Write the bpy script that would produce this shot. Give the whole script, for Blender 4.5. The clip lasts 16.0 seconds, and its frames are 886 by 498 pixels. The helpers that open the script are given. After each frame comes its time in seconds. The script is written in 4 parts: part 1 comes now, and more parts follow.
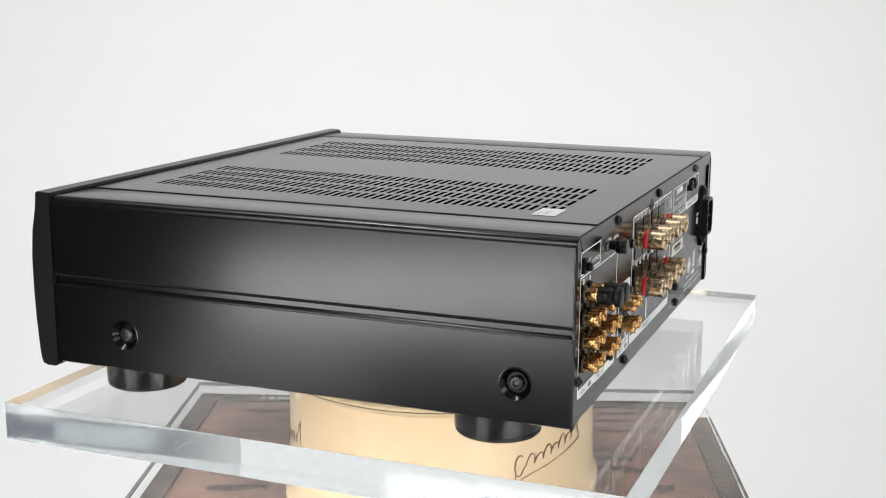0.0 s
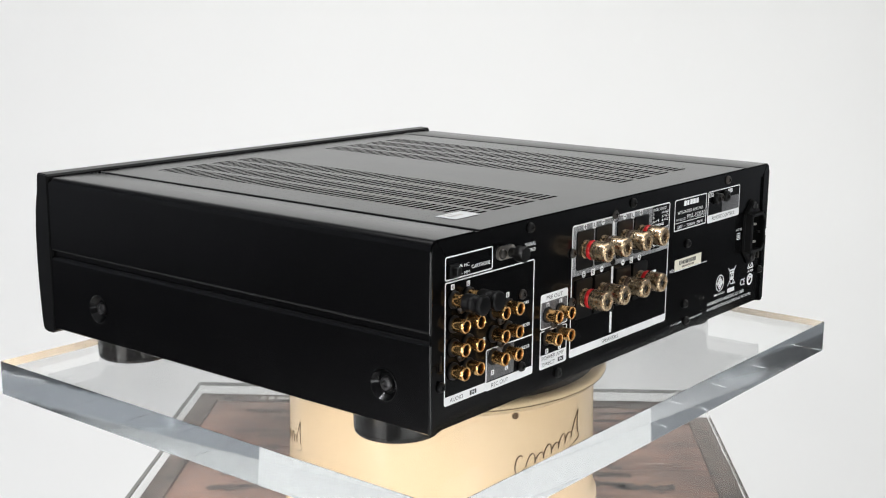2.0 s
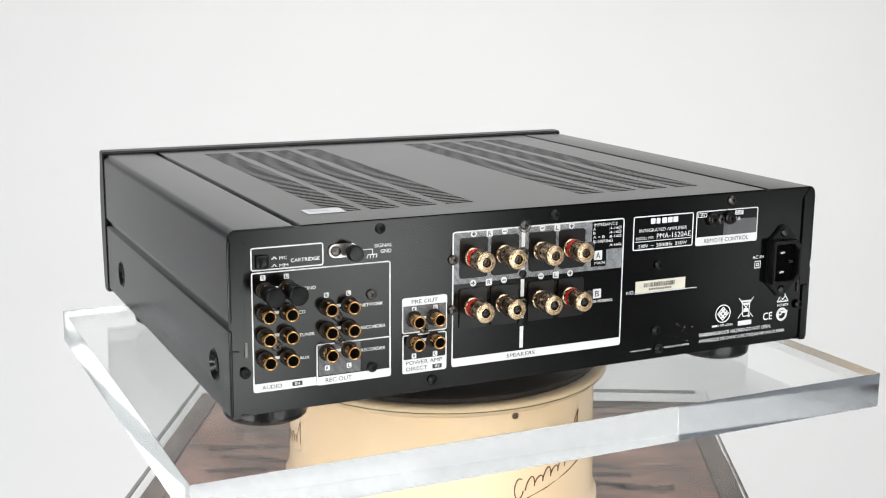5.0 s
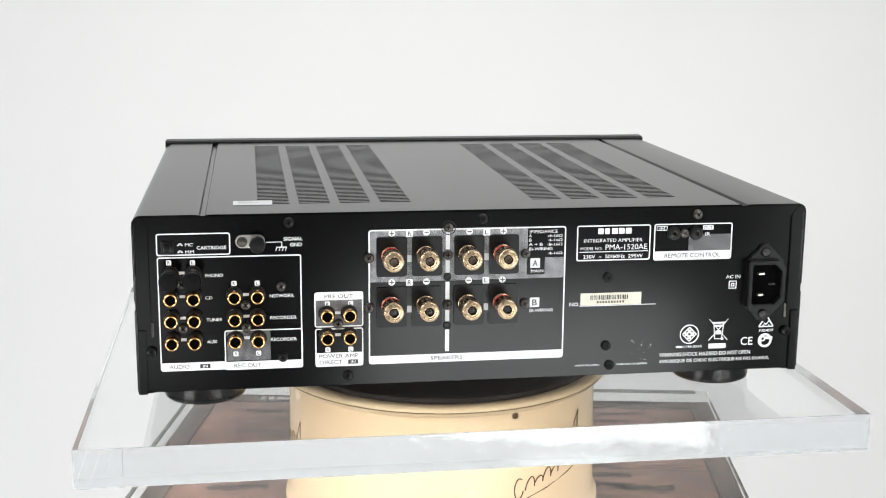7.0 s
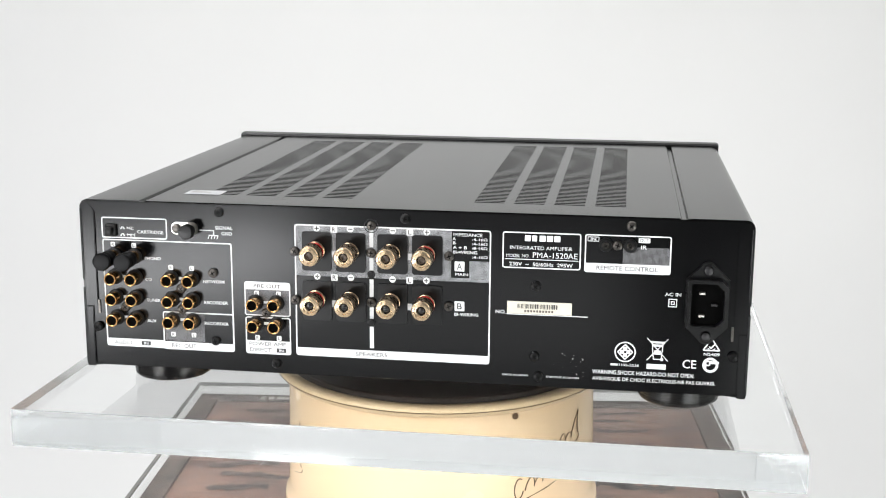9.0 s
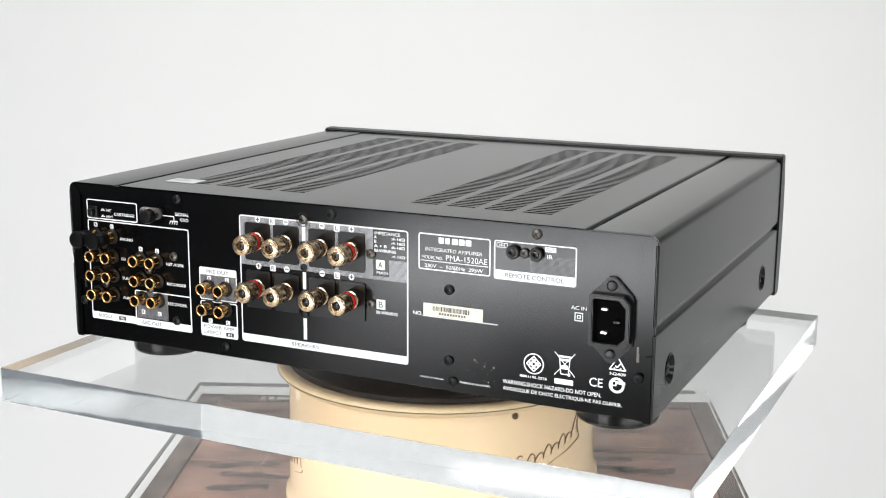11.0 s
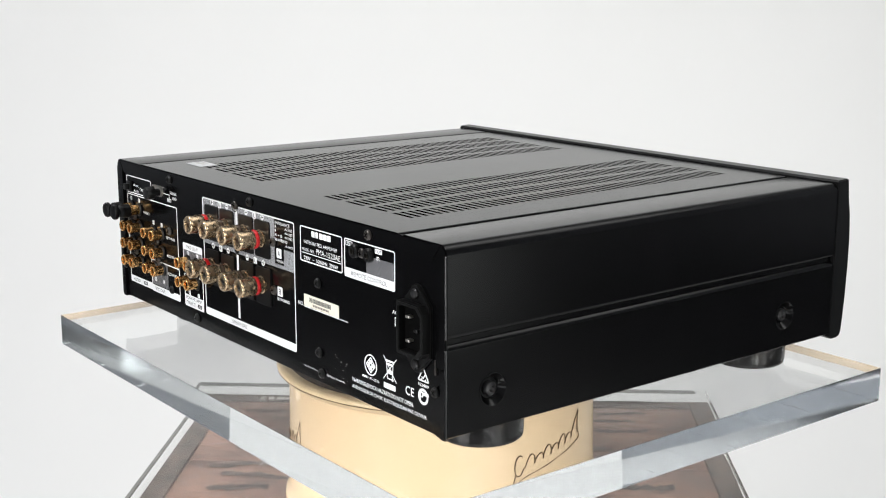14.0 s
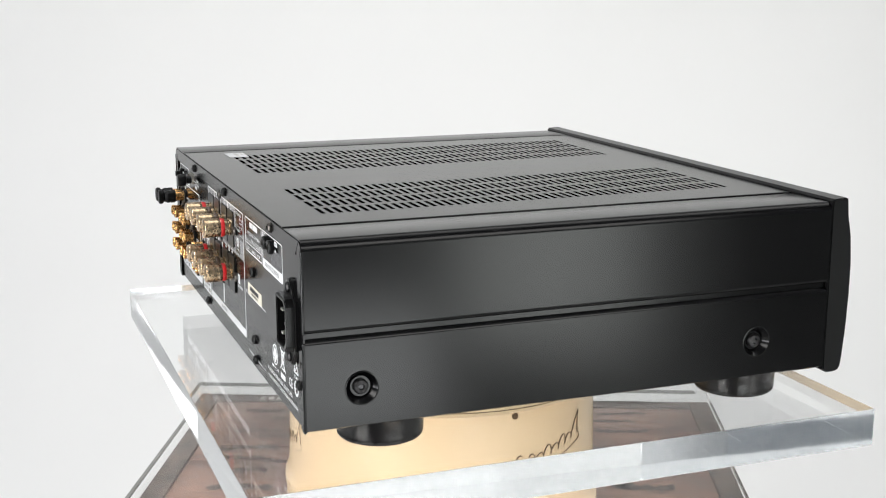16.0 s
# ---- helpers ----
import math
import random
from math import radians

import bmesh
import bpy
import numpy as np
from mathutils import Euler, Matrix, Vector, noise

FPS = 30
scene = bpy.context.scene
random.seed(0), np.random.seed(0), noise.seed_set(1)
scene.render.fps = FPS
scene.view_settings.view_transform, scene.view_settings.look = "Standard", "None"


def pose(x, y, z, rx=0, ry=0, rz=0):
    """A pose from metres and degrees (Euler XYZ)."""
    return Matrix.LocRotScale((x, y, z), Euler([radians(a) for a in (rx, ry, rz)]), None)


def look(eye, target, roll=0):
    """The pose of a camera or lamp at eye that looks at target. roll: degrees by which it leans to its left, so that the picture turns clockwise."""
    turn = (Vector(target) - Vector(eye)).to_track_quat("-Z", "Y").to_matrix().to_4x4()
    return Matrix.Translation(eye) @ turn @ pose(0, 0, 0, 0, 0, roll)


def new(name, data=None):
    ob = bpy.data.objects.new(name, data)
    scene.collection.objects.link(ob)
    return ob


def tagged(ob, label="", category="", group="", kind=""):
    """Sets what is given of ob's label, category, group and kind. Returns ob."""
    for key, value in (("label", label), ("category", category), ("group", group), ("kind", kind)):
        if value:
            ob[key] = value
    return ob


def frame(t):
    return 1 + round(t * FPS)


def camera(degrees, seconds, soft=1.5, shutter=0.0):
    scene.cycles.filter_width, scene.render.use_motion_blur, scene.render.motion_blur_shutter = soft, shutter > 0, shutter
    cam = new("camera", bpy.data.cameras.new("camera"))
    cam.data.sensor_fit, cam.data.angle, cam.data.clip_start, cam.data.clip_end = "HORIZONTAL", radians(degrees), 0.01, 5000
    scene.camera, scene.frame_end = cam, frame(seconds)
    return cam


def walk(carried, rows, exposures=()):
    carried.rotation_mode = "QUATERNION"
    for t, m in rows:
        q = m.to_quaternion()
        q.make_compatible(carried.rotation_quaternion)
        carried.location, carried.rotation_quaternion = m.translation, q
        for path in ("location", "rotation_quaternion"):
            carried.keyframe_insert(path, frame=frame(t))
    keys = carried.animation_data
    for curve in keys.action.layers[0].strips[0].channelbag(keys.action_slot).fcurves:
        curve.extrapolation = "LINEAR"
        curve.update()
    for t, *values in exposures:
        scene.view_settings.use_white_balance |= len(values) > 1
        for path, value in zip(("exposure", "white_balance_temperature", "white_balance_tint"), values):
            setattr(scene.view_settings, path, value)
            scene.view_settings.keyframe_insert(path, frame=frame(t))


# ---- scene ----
ORIG = 0.632
cam = camera(38.65, 16.0, soft=1.1)
EYE = pose(0, -0.9523, ORIG + 0.2712, 90 - 11.688, 0, -0.062) @ pose(0, 0, 0, 0, 0, 0.118)
walk(cam, [(0.0, EYE), (16.0, EYE)])

# ---- light: strips and softboxes beside the camera, added wall fills, a bank over the backdrop ----
world = bpy.data.worlds.new("studio")
scene.world = world
world.use_nodes = True
world.node_tree.nodes["Background"].inputs[0].default_value = (0.9, 0.95, 1.0, 1)
world.node_tree.nodes["Background"].inputs[1].default_value = 0.006


def area(name, eye, target, w, h, watts, colour=(1, 1, 1)):
    la = bpy.data.lights.new(name, "AREA")
    la.shape, la.size, la.size_y, la.energy, la.color = "RECTANGLE", w, h, watts, colour
    ob = new(name, la)
    ob.matrix_basis = look(eye, target)
    return ob


area("panel_glow_strip", (-0.735, -0.985, 0.490), (0.0, -0.2, 0.70), 0.55, 0.10, 4.5, (0.97, 0.98, 1.0))
area("panel_glow_strip", (0.384, -1.019, 0.393), (0.0, -0.2, 0.70), 0.46, 0.18, 2.2, (0.97, 1.0, 1.0))
# Two dimmer unseen strips, added to widen the glow on the panels.
area("panel_glow_strip", (-0.27, -1.17, 0.43), (0.0, -0.2, 0.70), 0.50, 0.20, 0.75, (0.97, 0.99, 1.0))
area("panel_glow_strip", (-0.88, -0.82, 0.375), (0.0, -0.2, 0.70), 0.28, 0.10, 0.40, (0.97, 0.98, 1.0))
# Unseen low lamps, added to put a glow on the black panels.
area("low_glow_light", (1.67, -1.74, 0.30), (0.0, -0.2, 0.70), 0.42, 0.54, 6.6, (0.96, 1.0, 0.97))
area("low_glow_light", (2.45, -1.0, 0.19), (0.0, -0.2, 0.70), 0.40, 0.34, 1.0, (0.96, 1.0, 0.97))
area("softbox_light", (-0.85, -1.10, ORIG + 0.62), (0.0, -0.15, ORIG + 0.05), 0.7, 0.6, 12.5, (1.0, 0.985, 0.965))
area("softbox_light", (0.85, -1.10, ORIG + 0.62), (0.0, -0.15, ORIG + 0.05), 0.7, 0.6, 6.4, (1.0, 0.985, 0.965))
# Unseen lamps added to brighten the walls that the slab's edges pick up.
for side in (-1, 1):
    area("added_wall_light", (side * 2.9, -0.2, 2.55), (side * 3.9, -0.2, 2.0), 0.3, 3.0, 6.5, (0.93, 0.96, 1.0))
area("ceiling_light_panel", (-0.95, -0.30, 2.68), (-0.95, -0.29, 0.0), 0.13, 0.9, 21, (0.94, 0.95, 1.0))
area("ceiling_light_bank", (0.55, 0.25, 2.35), (0.55, 1.15, 0.35), 3.6, 0.9, 24.6, (1.0, 0.99, 0.965))
scene.cycles.max_bounces, scene.cycles.transmission_bounces, scene.cycles.glossy_bounces = 24, 24, 16
scene.view_settings.exposure = 0.0


# ---- materials ----
def material(name, colour, rough=0.5, metal=0.0, spec=0.5, vary=0.0, scale=40.0, bump=0.0, bscale=300.0, coat=0.0, rvary=0.0):
    m = bpy.data.materials.new(name)
    m.use_nodes = True
    nt = m.node_tree
    b = nt.nodes["Principled BSDF"]
    b.inputs["Base Color"].default_value = (*colour, 1)
    b.inputs["Roughness"].default_value = rough
    b.inputs["Metallic"].default_value = metal
    b.inputs["Specular IOR Level"].default_value = spec
    b.inputs["Coat Weight"].default_value = coat
    tc = nt.nodes.new("ShaderNodeTexCoord")
    if vary or rvary:
        n = nt.nodes.new("ShaderNodeTexNoise")
        n.inputs["Scale"].default_value, n.inputs["Detail"].default_value = scale, 6
        nt.links.new(tc.outputs["Object"], n.inputs["Vector"])
        if vary:
            r = nt.nodes.new("ShaderNodeValToRGB")
            r.color_ramp.elements[0].position, r.color_ramp.elements[1].position = 0.3, 0.7
            r.color_ramp.elements[0].color = (*[c * (1 - vary) for c in colour], 1)
            r.color_ramp.elements[1].color = (*[min(1, c * (1 + vary)) for c in colour], 1)
            nt.links.new(n.outputs["Fac"], r.inputs["Fac"])
            nt.links.new(r.outputs["Color"], b.inputs["Base Color"])
        if rvary:
            q = nt.nodes.new("ShaderNodeMapRange")
            q.inputs["To Min"].default_value, q.inputs["To Max"].default_value = max(0, rough - rvary), rough + rvary
            nt.links.new(n.outputs["Fac"], q.inputs["Value"])
            nt.links.new(q.outputs["Result"], b.inputs["Roughness"])
    if bump:
        n2 = nt.nodes.new("ShaderNodeTexNoise")
        n2.inputs["Scale"].default_value, n2.inputs["Detail"].default_value = bscale, 3
        bu = nt.nodes.new("ShaderNodeBump")
        bu.inputs["Strength"].default_value, bu.inputs["Distance"].default_value = bump, 0.0004
        nt.links.new(tc.outputs["Object"], n2.inputs["Vector"])
        nt.links.new(n2.outputs["Fac"], bu.inputs["Height"])
        nt.links.new(bu.outputs["Normal"], b.inputs["Normal"])
    return m


def clear_plastic(name, colour, rough=0.0, ior=1.49, wave=0.0):
    m = bpy.data.materials.new(name)
    m.use_nodes = True
    nt = m.node_tree
    nt.nodes.remove(nt.nodes["Principled BSDF"])
    g = nt.nodes.new("ShaderNodeBsdfGlass")
    g.inputs["Color"].default_value, g.inputs["IOR"].default_value = (*colour, 1), ior
    g.inputs["Roughness"].default_value = rough
    nt.links.new(g.outputs[0], nt.nodes["Material Output"].inputs["Surface"])
    if wave:
        tc, n, bu = nt.nodes.new("ShaderNodeTexCoord"), nt.nodes.new("ShaderNodeTexNoise"), nt.nodes.new("ShaderNodeBump")
        n.inputs["Scale"].default_value, n.inputs["Detail"].default_value = 38, 2
        bu.inputs["Strength"].default_value, bu.inputs["Distance"].default_value = 1.0, wave
        nt.links.new(tc.outputs["Object"], n.inputs["Vector"])
        nt.links.new(n.outputs["Fac"], bu.inputs["Height"])
        nt.links.new(bu.outputs["Normal"], g.inputs["Normal"])
    return m


def halftone(name, a, b, pitch):
    """Fine dots of ink, pitch in metres."""
    m = material(name, a, 0.45)
    nt = m.node_tree
    tc = nt.nodes.new("ShaderNodeTexCoord")
    ch = nt.nodes.new("ShaderNodeTexChecker")
    ch.inputs["Color1"].default_value, ch.inputs["Color2"].default_value = (*a, 1), (*b, 1)
    ch.inputs["Scale"].default_value = 1 / pitch
    mp = nt.nodes.new("ShaderNodeMapping")
    mp.inputs["Rotation"].default_value = (0, radians(45), 0)
    mp.inputs["Location"].default_value = (0, 0.5 * pitch, 0)
    nt.links.new(tc.outputs["Object"], mp.inputs["Vector"])
    nt.links.new(mp.outputs["Vector"], ch.inputs["Vector"])
    nt.links.new(ch.outputs["Color"], nt.nodes["Principled BSDF"].inputs["Base Color"])
    return m


BLACK = material("satin_black_enamel", (0.0012, 0.0012, 0.0014), 0.19, spec=0.22, bump=0.004, bscale=1400, rvary=0.02, scale=25)
PANEL = material("black_panel_enamel", (0.0012, 0.0012, 0.0014), 0.19, spec=0.22, bump=0.004, bscale=1400, rvary=0.03, scale=30)
FASCIA = material("black_anodised_fascia", (0.0020, 0.0020, 0.0022), 0.3, spec=0.24, rvary=0.04, scale=30)
PLASTIC = material("black_plastic", (0.003, 0.003, 0.003), 0.3, spec=0.28, rvary=0.05, scale=60)
GLOSSY = material("glossy_black_foot", (0.006, 0.0055, 0.0055), 0.16, spec=0.5, rvary=0.04, scale=80)
RUBBER = material("black_rubber", (0.0018, 0.0018, 0.002), 0.36, spec=0.14, vary=0.2, scale=200)
STEEL = material("blackened_steel", (0.10, 0.092, 0.085), 0.32, metal=1.0, vary=0.3, scale=300)
DARKSTEEL = material("black_oxide_screw", (0.05, 0.049, 0.05), 0.38, metal=1.0, vary=0.3, scale=300)
NICKEL = material("nickel", (0.68, 0.65, 0.60), 0.32, metal=1.0, vary=0.1, scale=300)
GOLD = material("gold_plating", (0.66, 0.39, 0.155), 0.22, metal=1.0, vary=0.12, scale=300, rvary=0.06)
CHAMPAGNE = material("champagne_gold_plating", (0.53, 0.40, 0.26), 0.27, metal=1.0, vary=0.12, scale=300, rvary=0.06)
RED = material("red_plastic", (0.55, 0.012, 0.014), 0.3)
SMOKE = material("dark_brown_plastic", (0.07, 0.045, 0.03), 0.25)
# Near-black colour standing in for the shade inside holes and slots.
HOLESHADE = material("painted_hole_shade", (0.0015, 0.0015, 0.0015), 0.8, spec=0.04)
INK = material("white_print", (0.80, 0.81, 0.82), 0.5, vary=0.03, scale=200)
DARKINK = material("black_print", (0.02, 0.02, 0.022), 0.5)
GREYDOT = halftone("grey_halftone_print", (0.42, 0.43, 0.45), (0.03, 0.03, 0.032), 0.0005)
DIMDOT = halftone("dim_halftone_print", (0.20, 0.20, 0.21), (0.012, 0.012, 0.013), 0.0005)
LABEL = material("cream_label_paper", (0.72, 0.69, 0.58), 0.6, vary=0.05, scale=200)
SILVERLABEL = material("silver_label", (0.50, 0.51, 0.52), 0.35, vary=0.06, scale=300)
ACRYLIC = clear_plastic("clear_acrylic", (0.988, 0.993, 0.993))
ACRYLICEDGE = clear_plastic("flame_polished_acrylic_edge", (0.985, 0.99, 0.995), 0.05, 1.49, 0.00006)
EDGEGREY = material("dull_grey_edge", (0.20, 0.20, 0.185), 0.4, vary=0.25, scale=60)
# Index set low so the sheet reflects little backdrop over the wood.
LOWINDEX = clear_plastic("low_index_clear_sheet", (0.97, 0.97, 0.965), 0.0, 1.14)
CREAM = material("cream_stove_enamel", (0.89, 0.665, 0.42), 0.26, spec=0.5, vary=0.025, scale=14, rvary=0.05, coat=0.15)
RIMCREAM = material("worn_cream_enamel", (0.80, 0.62, 0.39), 0.3, vary=0.06, scale=60, rvary=0.08)
BROWNLINE = material("brown_transfer_ink", (0.10, 0.055, 0.02), 0.5)
PLATTERMAT = material("dark_bronze_platter", (0.022, 0.016, 0.013), 0.5, spec=0.25, vary=0.35, scale=45, rvary=0.1)
BORDER = material("aged_grey_leather_edging", (0.080, 0.060, 0.051), 0.5, vary=0.75, scale=55, bump=0.06, bscale=160)
WOODINK = material("faded_stencil_ink", (0.070, 0.054, 0.048), 0.6, vary=0.8, scale=90)
PALE = material("pale_grey_print", (0.42, 0.41, 0.39), 0.6, vary=0.2, scale=120)
PAPER = material("white_backdrop_paper", (0.84, 0.84, 0.83), 0.8, vary=0.012, scale=1.5)
# Blue put into the wall colour stands in for daylight from the sides.
TINTEDWALL = material("daylight_tinted_wall", (0.70, 0.725, 0.76), 0.9, vary=0.1, scale=3)


def aged_wood(name):
    m = material(name, (0.29, 0.18, 0.135), 0.5)
    nt = m.node_tree
    b = nt.nodes["Principled BSDF"]
    tc = nt.nodes.new("ShaderNodeTexCoord")
    mp = nt.nodes.new("ShaderNodeMapping")
    mp.inputs["Scale"].default_value = (1, 2.6, 1)
    n = nt.nodes.new("ShaderNodeTexNoise")
    n.inputs["Scale"].default_value, n.inputs["Detail"].default_value, n.inputs["Roughness"].default_value = 24, 10, 0.72
    n.inputs["Distortion"].default_value = 0.6
    r = nt.nodes.new("ShaderNodeValToRGB")
    e = r.color_ramp.elements
    e[0].position, e[0].color = 0.30, (0.070, 0.049, 0.042, 1)
    e[1].position, e[1].color = 0.72, (0.37, 0.222, 0.168, 1)
    e.new(0.5).color = (0.232, 0.138, 0.106, 1)
    n2 = nt.nodes.new("ShaderNodeTexNoise")
    n2.inputs["Scale"].default_value, n2.inputs["Detail"].default_value = 11, 8
    mix = nt.nodes.new("ShaderNodeMix")
    mix.data_type, mix.blend_type = "RGBA", "MULTIPLY"
    mix.inputs["Factor"].default_value = 0.8
    r2 = nt.nodes.new("ShaderNodeValToRGB")
    r2.color_ramp.elements[0].position, r2.color_ramp.elements[0].color = 0.34, (0.36, 0.37, 0.41, 1)
    r2.color_ramp.elements[1].position, r2.color_ramp.elements[1].color = 0.62, (1, 1, 1, 1)
    L = nt.links
    L.new(tc.outputs["Object"], mp.inputs["Vector"])
    L.new(mp.outputs["Vector"], n.inputs["Vector"])
    L.new(tc.outputs["Object"], n2.inputs["Vector"])
    L.new(n.outputs["Fac"], r.inputs["Fac"])
    L.new(n2.outputs["Fac"], r2.inputs["Fac"])
    L.new(r.outputs["Color"], mix.inputs["A"])
    L.new(r2.outputs["Color"], mix.inputs["B"])
    L.new(mix.outputs["Result"], b.inputs["Base Color"])
    return m


WOOD = aged_wood("aged_brown_wood")


# ---- mesh helpers ----
def box(bm, x0, x1, y0, y1, z0, z1):
    v = [bm.verts.new((x, y, z)) for x in (x0, x1) for y in (y0, y1) for z in (z0, z1)]
    for f in ((0, 1, 3, 2), (4, 6, 7, 5), (0, 4, 5, 1), (2, 3, 7, 6), (0, 2, 6, 4), (1, 5, 7, 3)):
        bm.faces.new([v[i] for i in f])


def bevelled(x0, x1, y0, y1, z0, z1, w=0.001, seg=2):
    bm = bmesh.new()
    box(bm, x0, x1, y0, y1, z0, z1)
    bmesh.ops.bevel(bm, geom=bm.edges[:], offset=w, segments=seg, profile=0.5, affect="EDGES")
    return bm


def lathe(profile, seg=24, axis="z", ripple=0.0, rows=()):
    """Turned solid: profile of (radius, height). axis '-y' points the height out of the back panel."""
    bm = bmesh.new()
    rings = []
    for k, (r, h) in enumerate(profile):
        ring = []
        for i in range(seg):
            a = 2 * math.pi * i / seg
            q = r * (1 - ripple * (i % 2)) if k in rows else r
            x, y = q * math.cos(a), q * math.sin(a)
            ring.append(bm.verts.new((x, y, h) if axis == "z" else (x, -h, y) if axis == "-y" else (h, x, y)))
        rings.append(ring)
    for a, b in zip(rings, rings[1:]):
        for i in range(seg):
            bm.faces.new((a[i], a[(i + 1) % seg], b[(i + 1) % seg], b[i]))
    bm.faces.new(rings[0][::-1])
    bm.faces.new(rings[-1])
    bmesh.ops.recalc_face_normals(bm, faces=bm.faces[:])
    return bm


def mesh_of(bm, mat, smooth=35):
    me = bpy.data.meshes.new("m")
    bm.normal_update()
    bm.to_mesh(me)
    bm.free()
    me.materials.append(mat)
    if smooth:
        me.shade_smooth()
        me.set_sharp_from_angle(angle=radians(smooth))
    return me


def part(name, bm, mat, parent, label="", at=None, smooth=35):
    """One mesh object under a thing or a part. bm may be a bmesh or a mesh already made."""
    me = bm if isinstance(bm, bpy.types.Mesh) else mesh_of(bm, mat, smooth)
    ob = new(name, me)
    ob.parent = parent
    if at is not None:
        ob.matrix_basis = at if isinstance(at, Matrix) else Matrix.Translation(at)
    if label:
        ob["label"] = label
    return ob


def thing(name, m, label, category, group=""):
    ob = new(name)
    ob.empty_display_size = 0.05
    ob.matrix_basis = m
    return tagged(ob, label, category, group)


def rrect(x0, x1, z0, z1, r, n=5):
    pts = []
    for cx, cz, a0 in ((x1 - r, z1 - r, 0), (x0 + r, z1 - r, 90), (x0 + r, z0 + r, 180), (x1 - r, z0 + r, 270)):
        for k in range(n):
            a = radians(a0 + 90 * k / (n - 1))
            pts.append((cx + r * math.cos(a), cz + r * math.sin(a)))
    return pts


def plate_of(bm, pts, y, t):
    """Flat printed shape of thickness t standing on the panel at y, facing -y."""
    a = [bm.verts.new((x, y - t, z)) for x, z in pts]
    b = [bm.verts.new((x, y, z)) for x, z in pts]
    f = bm.faces.new(a)
    n = len(a)
    for i in range(n):
        bm.faces.new((a[i], b[i], b[(i + 1) % n], a[(i + 1) % n]))
    return f


def ring_of(bm, outer, inner, y, t):
    n = len(outer)
    o = [bm.verts.new((x, y - t, z)) for x, z in outer]
    i_ = [bm.verts.new((x, y - t, z)) for x, z in inner]
    ob = [bm.verts.new((x, y, z)) for x, z in outer]
    ib = [bm.verts.new((x, y, z)) for x, z in inner]
    for k in range(n):
        j = (k + 1) % n
        bm.faces.new((o[k], o[j], i_[j], i_[k]))
        bm.faces.new((o[j], o[k], ob[k], ob[j]))
        bm.faces.new((i_[k], i_[j], ib[j], ib[k]))


# ---- setting: paper sweep, then an unseen floor and studio room that shape the reflections ----
def sweep():
    bm = bmesh.new()
    prof = [(-1.45, 0.004), (-0.75, 0.004), (0.0, 0.004), (0.6, 0.004)]
    R, yc = 0.95, 0.75
    for k in range(17):
        a = radians(90 * k / 16)
        prof.append((yc + R * math.sin(a), 0.004 + R - R * math.cos(a)))
    prof.append((yc + R, 2.6))
    xs = [-2.0 + 4.0 * k / 12 for k in range(13)]
    g = [[bm.verts.new((x, y, z)) for x in xs] for y, z in prof]
    for a, b in zip(g, g[1:]):
        for i in range(len(xs) - 1):
            bm.faces.new((a[i], a[i + 1], b[i + 1], b[i]))
    me = mesh_of(bm, PAPER, 60)
    ob = tagged(new("backdrop", me), "seamless white studio paper sweep, softly creased", "backdrop", kind="structure")
    so = ob.modifiers.new("thickness", "SOLIDIFY")
    so.thickness, so.offset = 0.003, -1
    return ob


sweep()
MIDWALL = material("mid_grey_wall_paint", (0.62, 0.62, 0.63), 0.9, vary=0.1, scale=3)
TOPWHITE = material("white_ceiling_paint", (0.80, 0.82, 0.85), 0.9, vary=0.03, scale=3)
NEARWALL = material("grey_floor_paint", (0.05, 0.05, 0.052), 0.9, vary=0.1, scale=3)
# Unseen shell: tones and distances set what the panels and slab edges reflect.
for nm, b in (("floor", (-3.9, 3.9, -3.4, 2.2, -0.12, 0.0)), ("ceiling", (-3.9, 3.9, -3.4, 2.2, 2.8, 2.92)),
              ("wall_west", (-4.02, -3.9, -3.4, 2.2, 0, 2.8)), ("wall_east", (3.9, 4.02, -3.4, 2.2, 0, 2.8)),
              ("wall_north", (-3.9, 3.9, 2.2, 2.32, 0, 2.8)), ("wall_south", (-3.9, 3.9, -3.52, -3.4, 0, 2.8))):
    bm = bmesh.new()
    box(bm, *b)
    tagged(new(nm, mesh_of(bm, NEARWALL if nm == "floor" else TOPWHITE if nm == "ceiling" else MIDWALL if nm == "wall_south" else TINTEDWALL, 0)), "plain unseen studio " + nm.split("_")[0], nm.split("_")[0], kind="structure")


